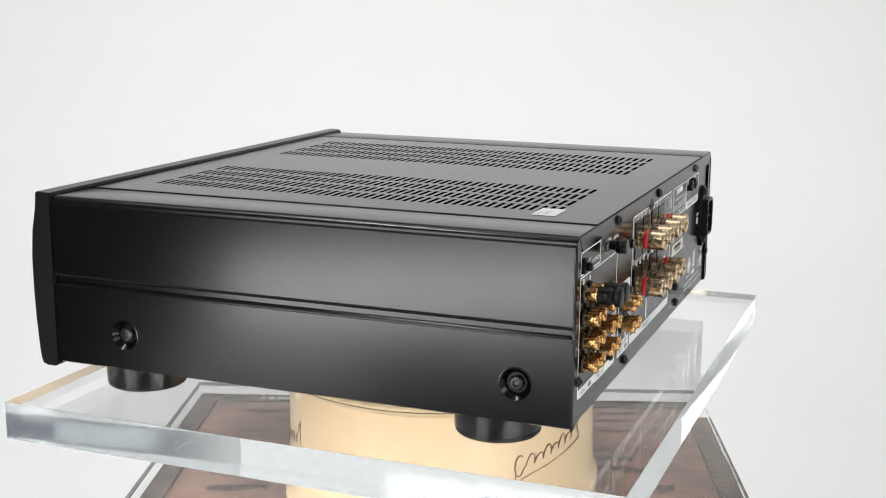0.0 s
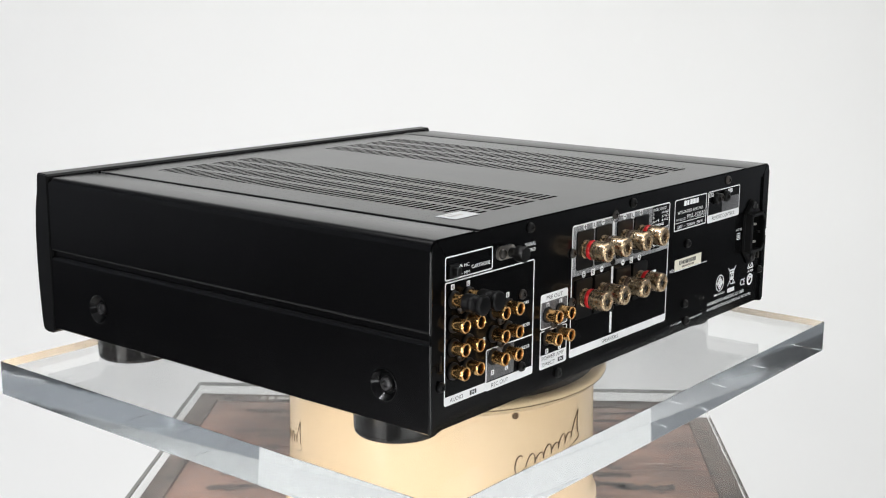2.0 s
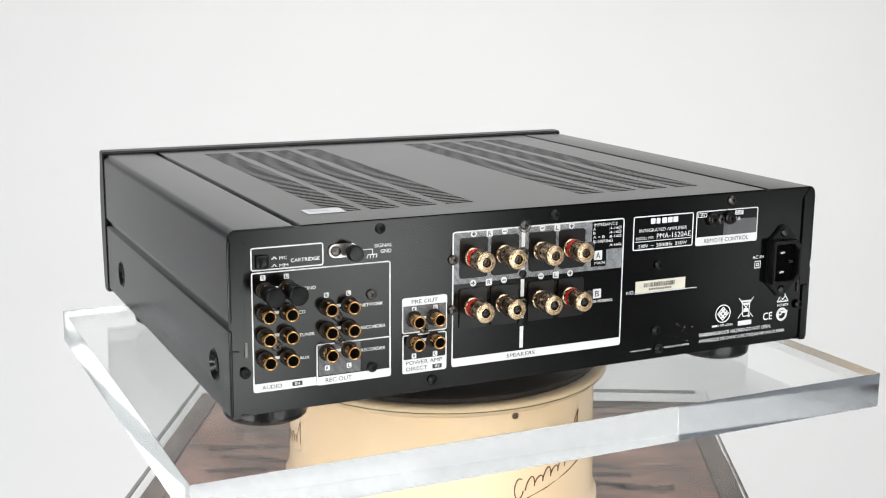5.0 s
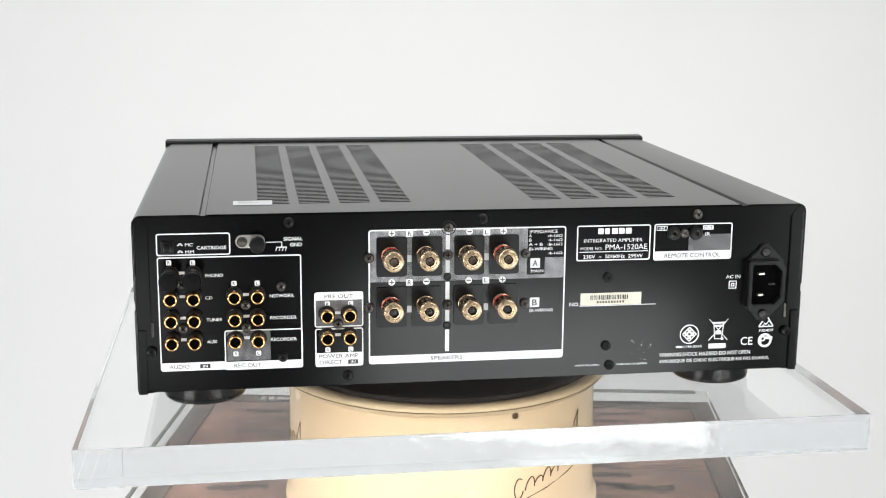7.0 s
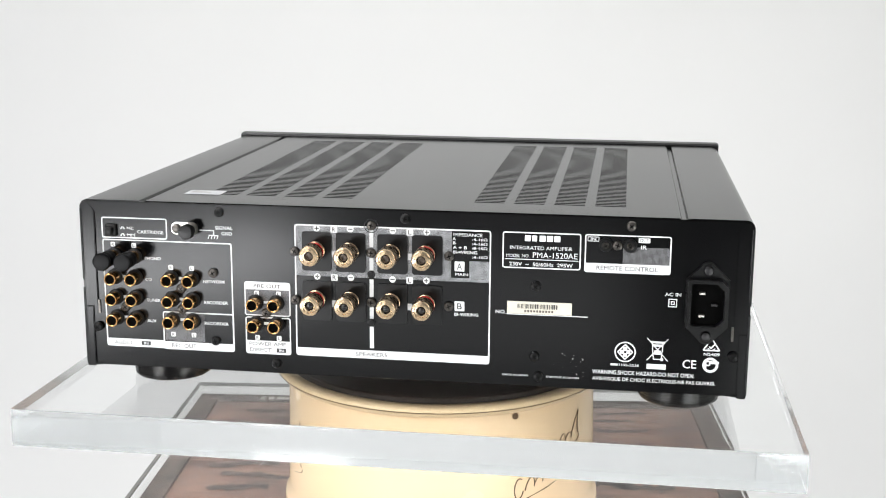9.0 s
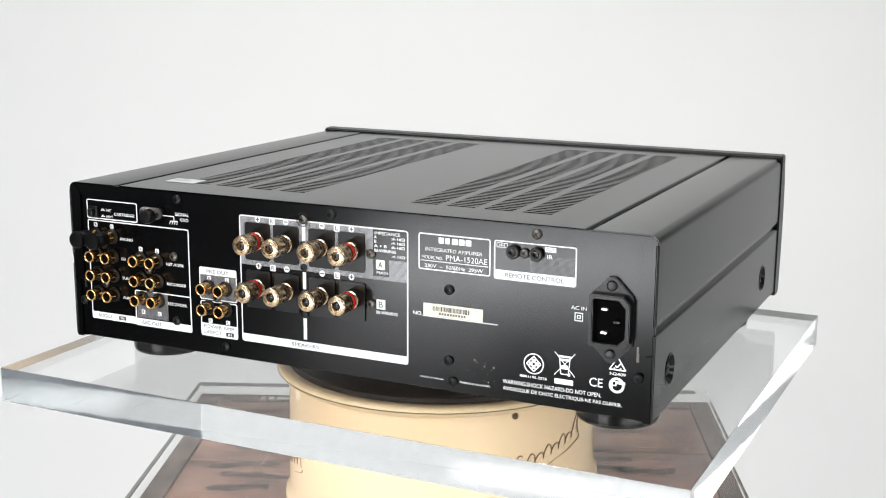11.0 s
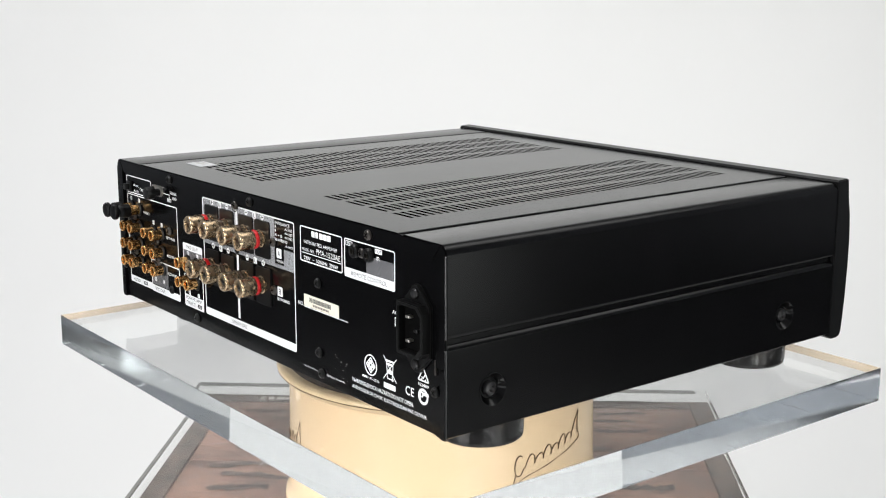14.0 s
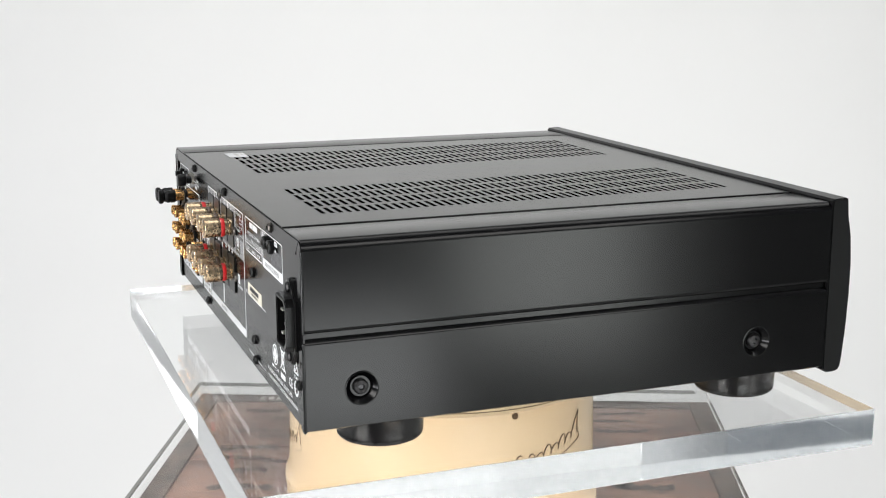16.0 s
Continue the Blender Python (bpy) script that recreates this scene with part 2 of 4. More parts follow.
# ---- trunk with clear cover sheet ----
def ragged(x0, x1, y0, y1, z0, z1, rnd):
    """A bar of edging with long sides frayed unevenly."""
    bm = bmesh.new()
    along = (y1 - y0) > (x1 - x0)
    a0, a1, b0, b1 = (y0, y1, x0, x1) if along else (x0, x1, y0, y1)
    n = 110
    rows_, f, g = [], 0.0, 0.0
    for k in range(n + 1):
        f = 0.75 * f + 0.0007 * (rnd.random() - 0.5)
        g = 0.75 * g + 0.0007 * (rnd.random() - 0.5)
        q = a0 + (a1 - a0) * k / n
        sec = ((b0, z0), (b0, z1 - 0.001), (b0 + 0.001 + abs(g) * 0.3, z1), (b1 - 0.001 + f, z1), (b1 + f, z1 - 0.001), (b1 + f * 0.5, z0))
        rows_.append([bm.verts.new((b, q, z) if along else (q, b, z)) for b, z in sec])
    for r, s in zip(rows_, rows_[1:]):
        for i in range(6):
            bm.faces.new((r[i], r[(i + 1) % 6], s[(i + 1) % 6], s[i]))
    bm.faces.new(rows_[0])
    bm.faces.new(rows_[-1])
    bmesh.ops.recalc_face_normals(bm, faces=bm.faces[:])
    return bm


def trunk():
    m = pose(0.012, 0.4485, 0, 0, 0, -2.8)
    top = ORIG - 0.212
    W, DEEP = 0.2925, 0.60
    t = thing("wooden_trunk", m, "aged brown wooden trunk with dark worn edging, under a clear sheet", "trunk")
    x0, x1, y1, y0 = -W + 0.0045, W - 0.001, -0.0200, -DEEP
    part("body", bevelled(x0 + 0.004, x1 - 0.004, y0 + 0.004, y1 - 0.004, 0.004, top - 0.006, 0.004), WOOD, t)
    e = 0.023
    rag = random.Random(21)
    for a in ((x0, x0 + e, y0, y1), (x1 - e, x1, y0, y1), (x0 + e, x1 - e, y1 - e * 0.9, y1), (x0 + e, x1 - e, y0, y0 + e)):
        part("edging", ragged(*a, top - 0.03, top - 0.0005, rag), BORDER, t, "dark worn leather edging")
    # lid boards inside the edging
    n = 4
    span = (y1 - e * 0.9) - (y0 + e)
    for k in range(n):
        a = y0 + e + span * k / n
        part("board", bevelled(x0 + e, x1 - e, a + 0.0004, a + span / n - 0.0004, top - 0.0065, top - 0.0022, 0.0006), WOOD, t)
    # a darker tab at the corner and faded stencil marks, too worn to read
    part("corner_tab", bevelled(x0 + 0.012, x0 + 0.062, y1 - 0.018, y1 - 0.002, top - 0.0008, top - 0.0001, 0.0002, 1), WOODINK, t, "dark corner tab")
    for k in range(14):
        w = 0.0045 + 0.002 * ((k * 7) % 3)
        bm = bmesh.new()
        xx = x0 + 0.071 + k * 0.0095
        box(bm, xx, xx + w, y1 - 0.016, y1 - 0.0075, top - 0.0009, top - 0.00015)
        part("lettering_bar", bm, PALE, t, smooth=0)
    rnd = random.Random(4)
    for cx, cy, w, d, ang in ((-0.19, -0.07, 0.10, 0.010, 3), (-0.165, -0.098, 0.075, 0.011, -4), (-0.2, -0.135, 0.07, 0.012, 5), (-0.165, -0.15, 0.09, 0.012, -3),
                              (-0.205, -0.185, 0.10, 0.013, 7), (-0.185, -0.215, 0.11, 0.012, -7), (-0.2, -0.245, 0.085, 0.014, 2), (-0.19, -0.285, 0.09, 0.014, -4),
                              (0.19, -0.06, 0.075, 0.008, 2), (0.18, -0.085, 0.065, 0.008, -2), (0.185, -0.115, 0.08, 0.010, 3), (0.16, -0.17, 0.06, 0.012, -8),
                              (0.165, -0.195, 0.065, 0.012, 6), (0.16, -0.22, 0.06, 0.012, -3), (0.2, -0.225, 0.08, 0.016, 1), (0.12, -0.12, 0.04, 0.009, 12)):
        bm = bmesh.new()
        w, d = w * 0.72, d * 1.3
        m_ = 40
        wv = [0.2 * math.sin(i * 0.31 + w * 900) + 0.5 * math.sin(i * 0.13 + d * 4000) for i in range(m_ + 1)]
        th = [max(0.1, 0.72 + 0.3 * math.sin(i * 0.47 + w * 1300) * math.sin(i * 0.21 + 2) + 0.5 * (rnd.random() - 0.5)) * (0.3 if i in (0, m_) else 1) for i in range(m_ + 1)]
        up = [(-w / 2 + w * i / m_, d / 2 * (wv[i] * 0.5 + th[i] * (0.7 + 0.5 * rnd.random()))) for i in range(m_ + 1)]
        lo = [(x, d / 2 * (wv[i] * 0.5 - th[i] * (0.7 + 0.5 * rnd.random()))) for i, (x, _) in enumerate(up)]
        a = [bm.verts.new((x, y, 0)) for x, y in up]
        b = [bm.verts.new((x, y, 0)) for x, y in lo]
        for i in range(m_):
            bm.faces.new((b[i], b[i + 1], a[i + 1], a[i]))
        part("stencil_mark", bm, WOODINK, t, at=pose(cx, cy, top - 0.0016, 0, 0, ang), smooth=0)
    # cover sheet
    s = thing("cover_sheet", pose(0.012, 0.4485, top, 0, 0, -2.8), "scratched clear sheet laid over the trunk", "sheet")
    part("sheet", bevelled(-W - 0.003, W, -DEEP - 0.01, 0, 0.0, 0.012, 0.0006, 1), LOWINDEX, s, smooth=0).visible_shadow = False
    for b in ((-W - 0.003, -W + 0.0008, -DEEP - 0.01, 0.0), (-W + 0.0008, W - 0.014, -0.0110, 0.0)):
        part("edge_strip", bevelled(*b, 0.0121, 0.0127, 0.0002, 1), EDGEGREY, s, "dull grey edge of the sheet", smooth=0)
    rn = random.Random(9)
    bm = bmesh.new()
    for k in range(70):
        x, y, a = rn.uniform(-0.27, 0.27), rn.uniform(-0.38, -0.02), rn.uniform(0, 6.28)
        l = rn.choice((0.0006, 0.0008, 0.0012, 0.006, 0.014))
        w = 0.0005 if l < 0.002 else 0.00016
        c, q = math.cos(a), math.sin(a)
        bm.faces.new([bm.verts.new((x + i * l * c - j * w * q, y + i * l * q + j * w * c, 0.0122)) for i, j in ((-1, -1), (1, -1), (1, 1), (-1, 1))])
    tagged(part("scratches_and_dust", bm, INK, s, "pale scratches and dust specks", smooth=0), kind="stuff")


trunk()


# ---- cream tin with lid ----
def tin():
    z0 = ORIG - 0.1985
    t = thing("cream_tin", pose(0, 0, z0), "round cream enamelled tin with brown script marks", "tin")
    part("body", lathe([(0.112, -0.0014), (0.1205, -0.0014), (0.1235, 0.002), (0.1245, 0.007), (0.1235, 0.011), (0.1225, 0.06), (0.1222, 0.074), (0.1232, 0.076), (0.1235, 0.079), (0.1232, 0.082), (0.1212, 0.085),
                        (0.1200, 0.092), (0.1192, 0.115), (0.1186, 0.155), (0.1186, 0.1612), (0.105, 0.1612)], 96), CREAM, t, smooth=25)
    # overhanging lid with a rolled rim, and the worn dark line round its edge
    part("lid", lathe([(0.1150, 0.1600), (0.1190, 0.1602), (0.1225, 0.1612), (0.1256, 0.1632), (0.1276, 0.1656), (0.1280, 0.1668), (0.1275, 0.1682), (0.1258, 0.1692), (0.1222, 0.1694), (0.1203, 0.1689), (0.02, 0.1688)], 120), RIMCREAM, t, "worn cream lid with a rolled rim", smooth=40)
    part("seam", lathe([(0.1260, 0.1651), (0.1279, 0.1656), (0.1281, 0.1662), (0.1260, 0.1664)], 120), BROWNLINE, t, "dark worn line", smooth=25)
    a = radians(26.0)
    part("dent", lathe([(0.0026, 0.0), (0.0024, 0.0006), (0.001, 0.0010)], 14, "-y"), BROWNLINE, t, "small chipped hole", at=Matrix.Rotation(a, 4, "Z") @ pose(0, -0.1184, 0.1572))

    def script(a0, a1, za, zb, thick=0.00045):
        """A brown looping underlined flourish: no letters, its size and colour alone."""
        cu = bpy.data.curves.new("script", "CURVE")
        cu.dimensions, cu.bevel_depth, cu.bevel_resolution = "3D", thick, 1

        def at(u, v):
            an = radians(a0 + (a1 - a0) * u)
            z = za + (zb - za) * u + v
            r = 0.1201 if z < 0.1 else 0.1193
            return (r * math.sin(an), -r * math.cos(an), z)
        big = [(0.17 + 0.05 * math.cos(q), 0.004 + 0.0075 * math.sin(q)) for q in [0.9 + 5.0 * k / 20 for k in range(21)]]
        mid = []
        for k in range(90):
            u = 0.24 + 0.62 * k / 89
            ph = 2 * math.pi * 6 * k / 89
            mid.append((u - 0.020 * math.sin(ph) + 0.008 * (1 - math.cos(ph)), 0.0005 + (0.0034 + 0.0007 * math.sin(k * 0.21)) * (1 - math.cos(ph))))
        tail = [(0.87, 0.004), (0.93, 0.012), (0.985, 0.017), (0.975, 0.008), (0.98, 0.0), (1.01, -0.001)]
        under = [(1.03, -0.003), (0.99, -0.0055), (0.8, -0.006), (0.5, -0.0062), (0.25, -0.006), (0.1, -0.0085), (0.02, -0.013), (0.0, -0.017), (0.03, -0.018), (0.08, -0.013), (0.13, -0.002)]
        for pts in (big, mid + tail, under):
            sp = cu.splines.new("POLY")
            sp.points.add(len(pts) - 1)
            for p, (u, v) in zip(sp.points, pts):
                p.co = (*at(u, v), 1)
        tmp = bpy.data.objects.new("tmp", cu)
        me = bpy.data.meshes.new_from_object(tmp)
        bpy.data.objects.remove(tmp)
        me.materials.append(BROWNLINE)
        part("script_flourish", me, BROWNLINE, t, "thin brown script flourish")

    script(21.5, 58, 0.113, 0.131)
    script(-95, -61.5, 0.101, 0.118, 0.00028)


tin()


# ---- rotating display: platter, acrylic slab, amplifier ----
def platter():
    t = thing("turntable_platter", pose(0, 0, ORIG - 0.0296), "dark bronze turning display platter", "turntable")
    part("disc", lathe([(0.116, 0.0), (0.1190, 0.0010), (0.1190, 0.0044), (0.1176, 0.0054), (0.02, 0.0057)], 72), PLATTERMAT, t, smooth=25)
    part("hub", lathe([(0.02, 0.0055), (0.02, 0.0058), (0.012, 0.0060)], 32), PLASTIC, t)
    return t


def slab():
    t = thing("acrylic_slab", pose(0, 0, ORIG), "thick clear acrylic slab with polished edges", "slab")
    bm = bmesh.new()
    box(bm, -0.2533, 0.2520, -0.2070, 0.2088, -0.0234, 0.0016)
    bmesh.ops.recalc_face_normals(bm, faces=bm.faces[:])
    bmesh.ops.bevel(bm, geom=bm.edges[:], offset=0.00014, segments=1, affect="EDGES")
    bm.normal_update()
    for f in bm.faces:
        f.material_index = 1 if abs(f.normal.z) < 0.5 else 0
    plate = part("plate", bm, ACRYLIC, t, smooth=0)
    plate.data.materials.append(ACRYLICEDGE)
    plate.visible_shadow = False
    return t


YB = -0.1645
amp = thing("amplifier", pose(0, 0, ORIG), "black integrated stereo amplifier with gold rear sockets, on an acrylic slab", "amplifier")


def cover():
    """Folded steel cover: profile of top and sides with pressed grooves, ventilation slots cut through the top."""
    y0, y1, T = -0.1655, 0.1950, 0.0012
    zt, xs = 0.1345, 0.2172
    gx = 0.1745
    DG, CUPS = 0.0012, (-0.1312, 0.1382)
    # slots
    cols = [(-0.1405, -0.1203), (-0.1140, -0.0940), (-0.0876, -0.0677), (-0.0612, -0.0413), (0.0401, 0.0598), (0.0662, 0.0860), (0.0925, 0.1122), (0.1188, 0.1386)]
    n, ya, yb = 52, -0.1320, 0.1655
    pitch = (yb - ya) / n
    xb = [-gx + 0.003] + [q for c in cols for q in c] + [gx - 0.003]
    ybk = [y0]
    for k in range(n):
        ybk += [ya + k * pitch, ya + k * pitch + 0.0029]
    ybk.append(y1)
    bm = bmesh.new()
    up = [[bm.verts.new((x, y, zt)) for x in xb] for y in ybk]
    dn = [[bm.verts.new((x, y, zt - T)) for x in xb] for y in ybk]
    for j in range(len(ybk) - 1):
        for i in range(len(xb) - 1):
            if i % 2 == 1 and j % 2 == 1:
                for g, (a, b) in (((j, i), ((0, 0), (0, 1))), ((j, i), ((0, 1), (1, 1))), ((j, i), ((1, 1), (1, 0))), ((j, i), ((1, 0), (0, 0)))):
                    p, q = (j + a[0], i + a[1]), (j + b[0], i + b[1])
                    bm.faces.new((up[p[0]][p[1]], up[q[0]][q[1]], dn[q[0]][q[1]], dn[p[0]][p[1]]))
            else:
                bm.faces.new((up[j][i], up[j][i + 1], up[j + 1][i + 1], up[j + 1][i]))
                bm.faces.new((dn[j][i], dn[j + 1][i], dn[j + 1][i + 1], dn[j][i + 1]))
    top = part("top_cover", bm, BLACK, amp, "satin black top with rows of ventilation slots", smooth=0)
    # Added dark sheet: gives the slots the shade of the unbuilt interior.
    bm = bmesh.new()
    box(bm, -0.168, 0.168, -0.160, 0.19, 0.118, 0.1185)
    part("slot_shade_sheet", bm, HOLESHADE, amp, smooth=0)
    for s in (-1, 1):
        prof = [(gx - 0.003, zt), (gx - 0.0022, zt - 0.0003), (gx - 0.0014, zt - 0.0020), (gx + 0.0014, zt - 0.0020), (gx + 0.0022, zt - 0.0003), (gx + 0.0035, zt)]
        R = 0.0055
        for k in range(9):
            a = radians(90 * k / 8)
            prof.append((xs - R + R * math.sin(a), zt - R + R * math.cos(a)))
        prof += [(xs, zt - R - 0.0006), (xs, 0.0841 - DG), (xs, 0.0835 - DG), (xs - 0.0003, 0.0824 - DG), (xs - 0.0024, 0.0812 - DG), (xs - 0.0024, 0.0782 - DG), (xs - 0.0006, 0.0768 - DG), (xs, 0.0755 - DG), (xs, 0.0749 - DG), (xs, 0.0231), (xs, 0.0225), (xs - 0.0015, 0.0215), (xs - 0.010, 0.0215)]
        inner = []
        for i, (x, z) in enumerate(prof):
            (xa, za), (xb, zb) = prof[max(0, i - 1)], prof[min(len(prof) - 1, i + 1)]
            d = math.hypot(xb - xa, zb - za)
            inner.append((x + (zb - za) / d * 0.0011, z - (xb - xa) / d * 0.0011))
        loop = prof + inner[::-1]
        bm = bmesh.new()
        fl = [bm.verts.new((s * x, y0, z)) for x, z in loop]
        bl = [bm.verts.new((s * x, y1, z)) for x, z in loop]
        n_ = len(loop)
        low = prof.index((xs, 0.0749 - DG))
        for i in range(n_):
            if i not in (low, n_ - 2 - low):
                bm.faces.new((fl[i], fl[(i + 1) % n_], bl[(i + 1) % n_], bl[i]))
        # lower web of the side, with the dished screw holes cut through it
        za, zb, HR, HZ = 0.0231, 0.0749 - DG, 0.0098, 0.0452
        cuts = [y0]
        for yy in CUPS:
            cuts += [yy - 0.013, yy + 0.013]
        cuts.append(y1)
        for k in range(0, len(cuts), 2):
            bm.faces.new([bm.verts.new((s * xs, y, z)) for y, z in ((cuts[k], za), (cuts[k + 1], za), (cuts[k + 1], zb), (cuts[k], zb))])
        for yy in CUPS:
            angs = sorted([2 * math.pi * k / 32 for k in range(32)] + [math.atan2(z - HZ, y) % (2 * math.pi) for y in (-0.013, 0.013) for z in (za, zb)])
            ci, sq = [], []
            for a in angs:
                c, q = math.cos(a), math.sin(a)
                k = min(0.013 / abs(c) if abs(c) > 1e-9 else 9, ((zb - HZ) / q if q > 1e-9 else (za - HZ) / q if q < -1e-9 else 9))
                ci.append(bm.verts.new((s * xs, yy + HR * c, HZ + HR * q)))
                sq.append(bm.verts.new((s * xs, yy + k * c, HZ + k * q)))
            for k in range(len(angs)):
                j = (k + 1) % len(angs)
                bm.faces.new((ci[k], ci[j], sq[j], sq[k]))
        for i in range(len(prof) - 1):
            for q in (fl, bl):
                bm.faces.new((q[i], q[i + 1], q[n_ - 2 - i], q[n_ - 1 - i]))
        bmesh.ops.recalc_face_normals(bm, faces=bm.faces[:])
        part("side_panel", mesh_of(bm, BLACK, 40), BLACK, amp, "satin black folded side with a pressed groove")
        # dished screw recesses
        for yy in CUPS:
            at = Matrix.Translation((s * xs, yy, HZ)) @ Matrix.Rotation(radians(0 if s > 0 else 180), 4, "Z")
            d = part("screw_cup", lathe([(0.0104, -0.0046), (0.0104, 0.0003), (0.0097, 0.0004), (0.0090, -0.0004), (0.0066, -0.0034), (0.0062, -0.0038)], 32, "x"), BLACK, amp, "dished black screw cup", at=at)
            sc = part("screw", lathe([(0.0046, -0.0038), (0.0046, -0.0024), (0.0038, -0.0014), (0.0020, -0.0010), (0.0014, -0.0022)], 20, "x"), DARKSTEEL, d)


def chassis():
    bm = bevelled(-0.2150, 0.2150, -0.162, 0.1950, 0.0225, 0.0245, 0.0005, 1)
    part("bottom_plate", bm, BLACK, amp, smooth=0)
    # thick front fascia with a gently bowed face
    prof = [(0.1935, 0.1365), (0.2025, 0.1370), (0.2043, 0.1360), (0.2053, 0.125), (0.2083, 0.110), (0.2097, 0.092), (0.2097, 0.072), (0.2089, 0.050), (0.2073, 0.030), (0.2063, 0.0225), (0.2050, 0.0192), (0.2015, 0.0180),
            (0.1950, 0.0180), (0.1920, 0.0200), (0.1920, 0.135)]
    bm = bmesh.new()
    a = [bm.verts.new((-0.2180, y, z)) for y, z in prof]
    b = [bm.verts.new((0.2180, y, z)) for y, z in prof]
    bm.faces.new(a)
    bm.faces.new(b[::-1])
    for i in range(len(prof)):
        j = (i + 1) % len(prof)
        bm.faces.new((a[i], b[i], b[j], a[j]))
    bmesh.ops.recalc_face_normals(bm, faces=bm.faces[:])
    bmesh.ops.bevel(bm, geom=[e for e in bm.edges if abs(e.verts[0].co.x - e.verts[1].co.x) < 1e-6], offset=0.0008, segments=2, affect="EDGES")
    part("front_panel", bm, FASCIA, amp, "thick black front fascia", smooth=30)
    foot = mesh_of(lathe([(0.022, 0.0018), (0.0258, 0.0019), (0.0268, 0.0030), (0.0270, 0.0044), (0.0264, 0.0048), (0.0264, 0.0054), (0.0272, 0.0058), (0.0274, 0.0150), (0.0274, 0.0228), (0.02, 0.0228)], 48), GLOSSY, 30)
    for x, y in ((-0.178, -0.108), (0.178, -0.108), (-0.178, 0.149), (0.178, 0.149)):
        f = part("foot", foot, GLOSSY, amp, "round glossy black foot", at=(x, y, 0))


cover()
chassis()

# back panel with a folded border on the top and sides
back = part("back_panel", bevelled(-0.2150, 0.2150, YB, YB + 0.0012, 0.0215, 0.1325, 0.0003, 1), PANEL, amp, "black rear panel with white printing", smooth=0)


def flange():
    o, i_ = [(-0.2168, 0.0625), (-0.2168, 0.1310), (-0.2125, 0.1338), (0.2125, 0.1338), (0.2168, 0.1310), (0.2168, 0.0625)], [(-0.2075, 0.0625), (-0.2075, 0.1265), (-0.2045, 0.1242), (0.2045, 0.1242), (0.2075, 0.1265), (0.2075, 0.0625)]
    for a, b in ((0, 2), (2, 3), (3, 5)):
        bm = bmesh.new()
        op, ip = o[a:b + 1], i_[a:b + 1]
        vo = [bm.verts.new((x, YB - 0.0014, z)) for x, z in op]
        vi = [bm.verts.new((x, YB - 0.0014, z)) for x, z in ip]
        bo = [bm.verts.new((x, YB, z)) for x, z in op]
        bi = [bm.verts.new((x, YB, z)) for x, z in ip]
        for k in range(len(op) - 1):
            bm.faces.new((vo[k], vi[k], vi[k + 1], vo[k + 1]))
            bm.faces.new((vo[k], vo[k + 1], bo[k + 1], bo[k]))
            bm.faces.new((vi[k], bi[k], bi[k + 1], vi[k + 1]))
        bm.faces.new((vo[0], bo[0], bi[0], vi[0]))
        bm.faces.new((vo[-1], vi[-1], bi[-1], bo[-1]))
        bmesh.ops.recalc_face_normals(bm, faces=bm.faces[:])
        bmesh.ops.bevel(bm, geom=[q for q in bm.edges if len(q.link_faces) == 2 and q.calc_face_angle() > 0.5], offset=0.0004, segments=2, affect="EDGES")
        part("folded_edge", bm, BLACK, back, smooth=30)
    for s in (-1, 1):
        bm = bmesh.new()
        xs = sorted((s * 0.2168, s * 0.2110))
        box(bm, *xs, YB - 0.0014, YB, 0.0205, 0.0620)
        bmesh.ops.recalc_face_normals(bm, faces=bm.faces[:])
        bmesh.ops.bevel(bm, geom=bm.edges[:], offset=0.0004, segments=2, affect="EDGES")
        part("folded_edge", bm, BLACK, back, smooth=30)
        for za, zb in ((0.0222, 0.0752), (0.0800, 0.1288)):
            part("corner_lip", lathe([(0.0006, za), (0.0011, za + 0.0006), (0.0011, zb - 0.0006), (0.0006, zb)], 16), BLACK, back, at=(s * 0.2163, -0.1652, 0))
        bm = bmesh.new()
        box(bm, *sorted((s * 0.2062, s * 0.2076)), YB - 0.0010, YB + 0.0005, 0.0575, 0.0665)
        part("lug", bm, STEEL, back, smooth=0)


flange()

# ---- printing on the back panel (millimetres across and up) ----
mm = 0.001


def frame_print(x0, x1, z0, z1, w=0.8, r=1.6, mat=None, lay=0.00015):
    bm = bmesh.new()
    ring_of(bm, rrect(x0 * mm, x1 * mm, z0 * mm, z1 * mm, r * mm), rrect((x0 + w) * mm, (x1 - w) * mm, (z0 + w) * mm, (z1 - w) * mm, max(0.2, r - w) * mm), YB, lay)
    part("printed_frame", bm, mat or INK, back, smooth=0)


def fill_print(x0, x1, z0, z1, mat=None, lay=0.00008, r=0.0, name="printed_block"):
    bm = bmesh.new()
    p = rrect(x0 * mm, x1 * mm, z0 * mm, z1 * mm, r * mm) if r else [(x0 * mm, z0 * mm), (x1 * mm, z0 * mm), (x1 * mm, z1 * mm), (x0 * mm, z1 * mm)]
    plate_of(bm, p, YB, lay)
    bmesh.ops.recalc_face_normals(bm, faces=bm.faces[:])
    return part(name, bm, mat or INK, back, smooth=0)


def disc_print(x, z, r, mat=None, lay=0.00015, hole=0.0):
    c = lambda q: [((x + q * math.cos(a)) * mm, (z + q * math.sin(a)) * mm) for a in [2 * math.pi * k / 28 for k in range(28)]]
    bm = bmesh.new()
    if hole:
        ring_of(bm, c(r), c(hole), YB, lay)
    else:
        plate_of(bm, c(r), YB, lay)
    part("printed_disc", bm, mat or INK, back, smooth=0)


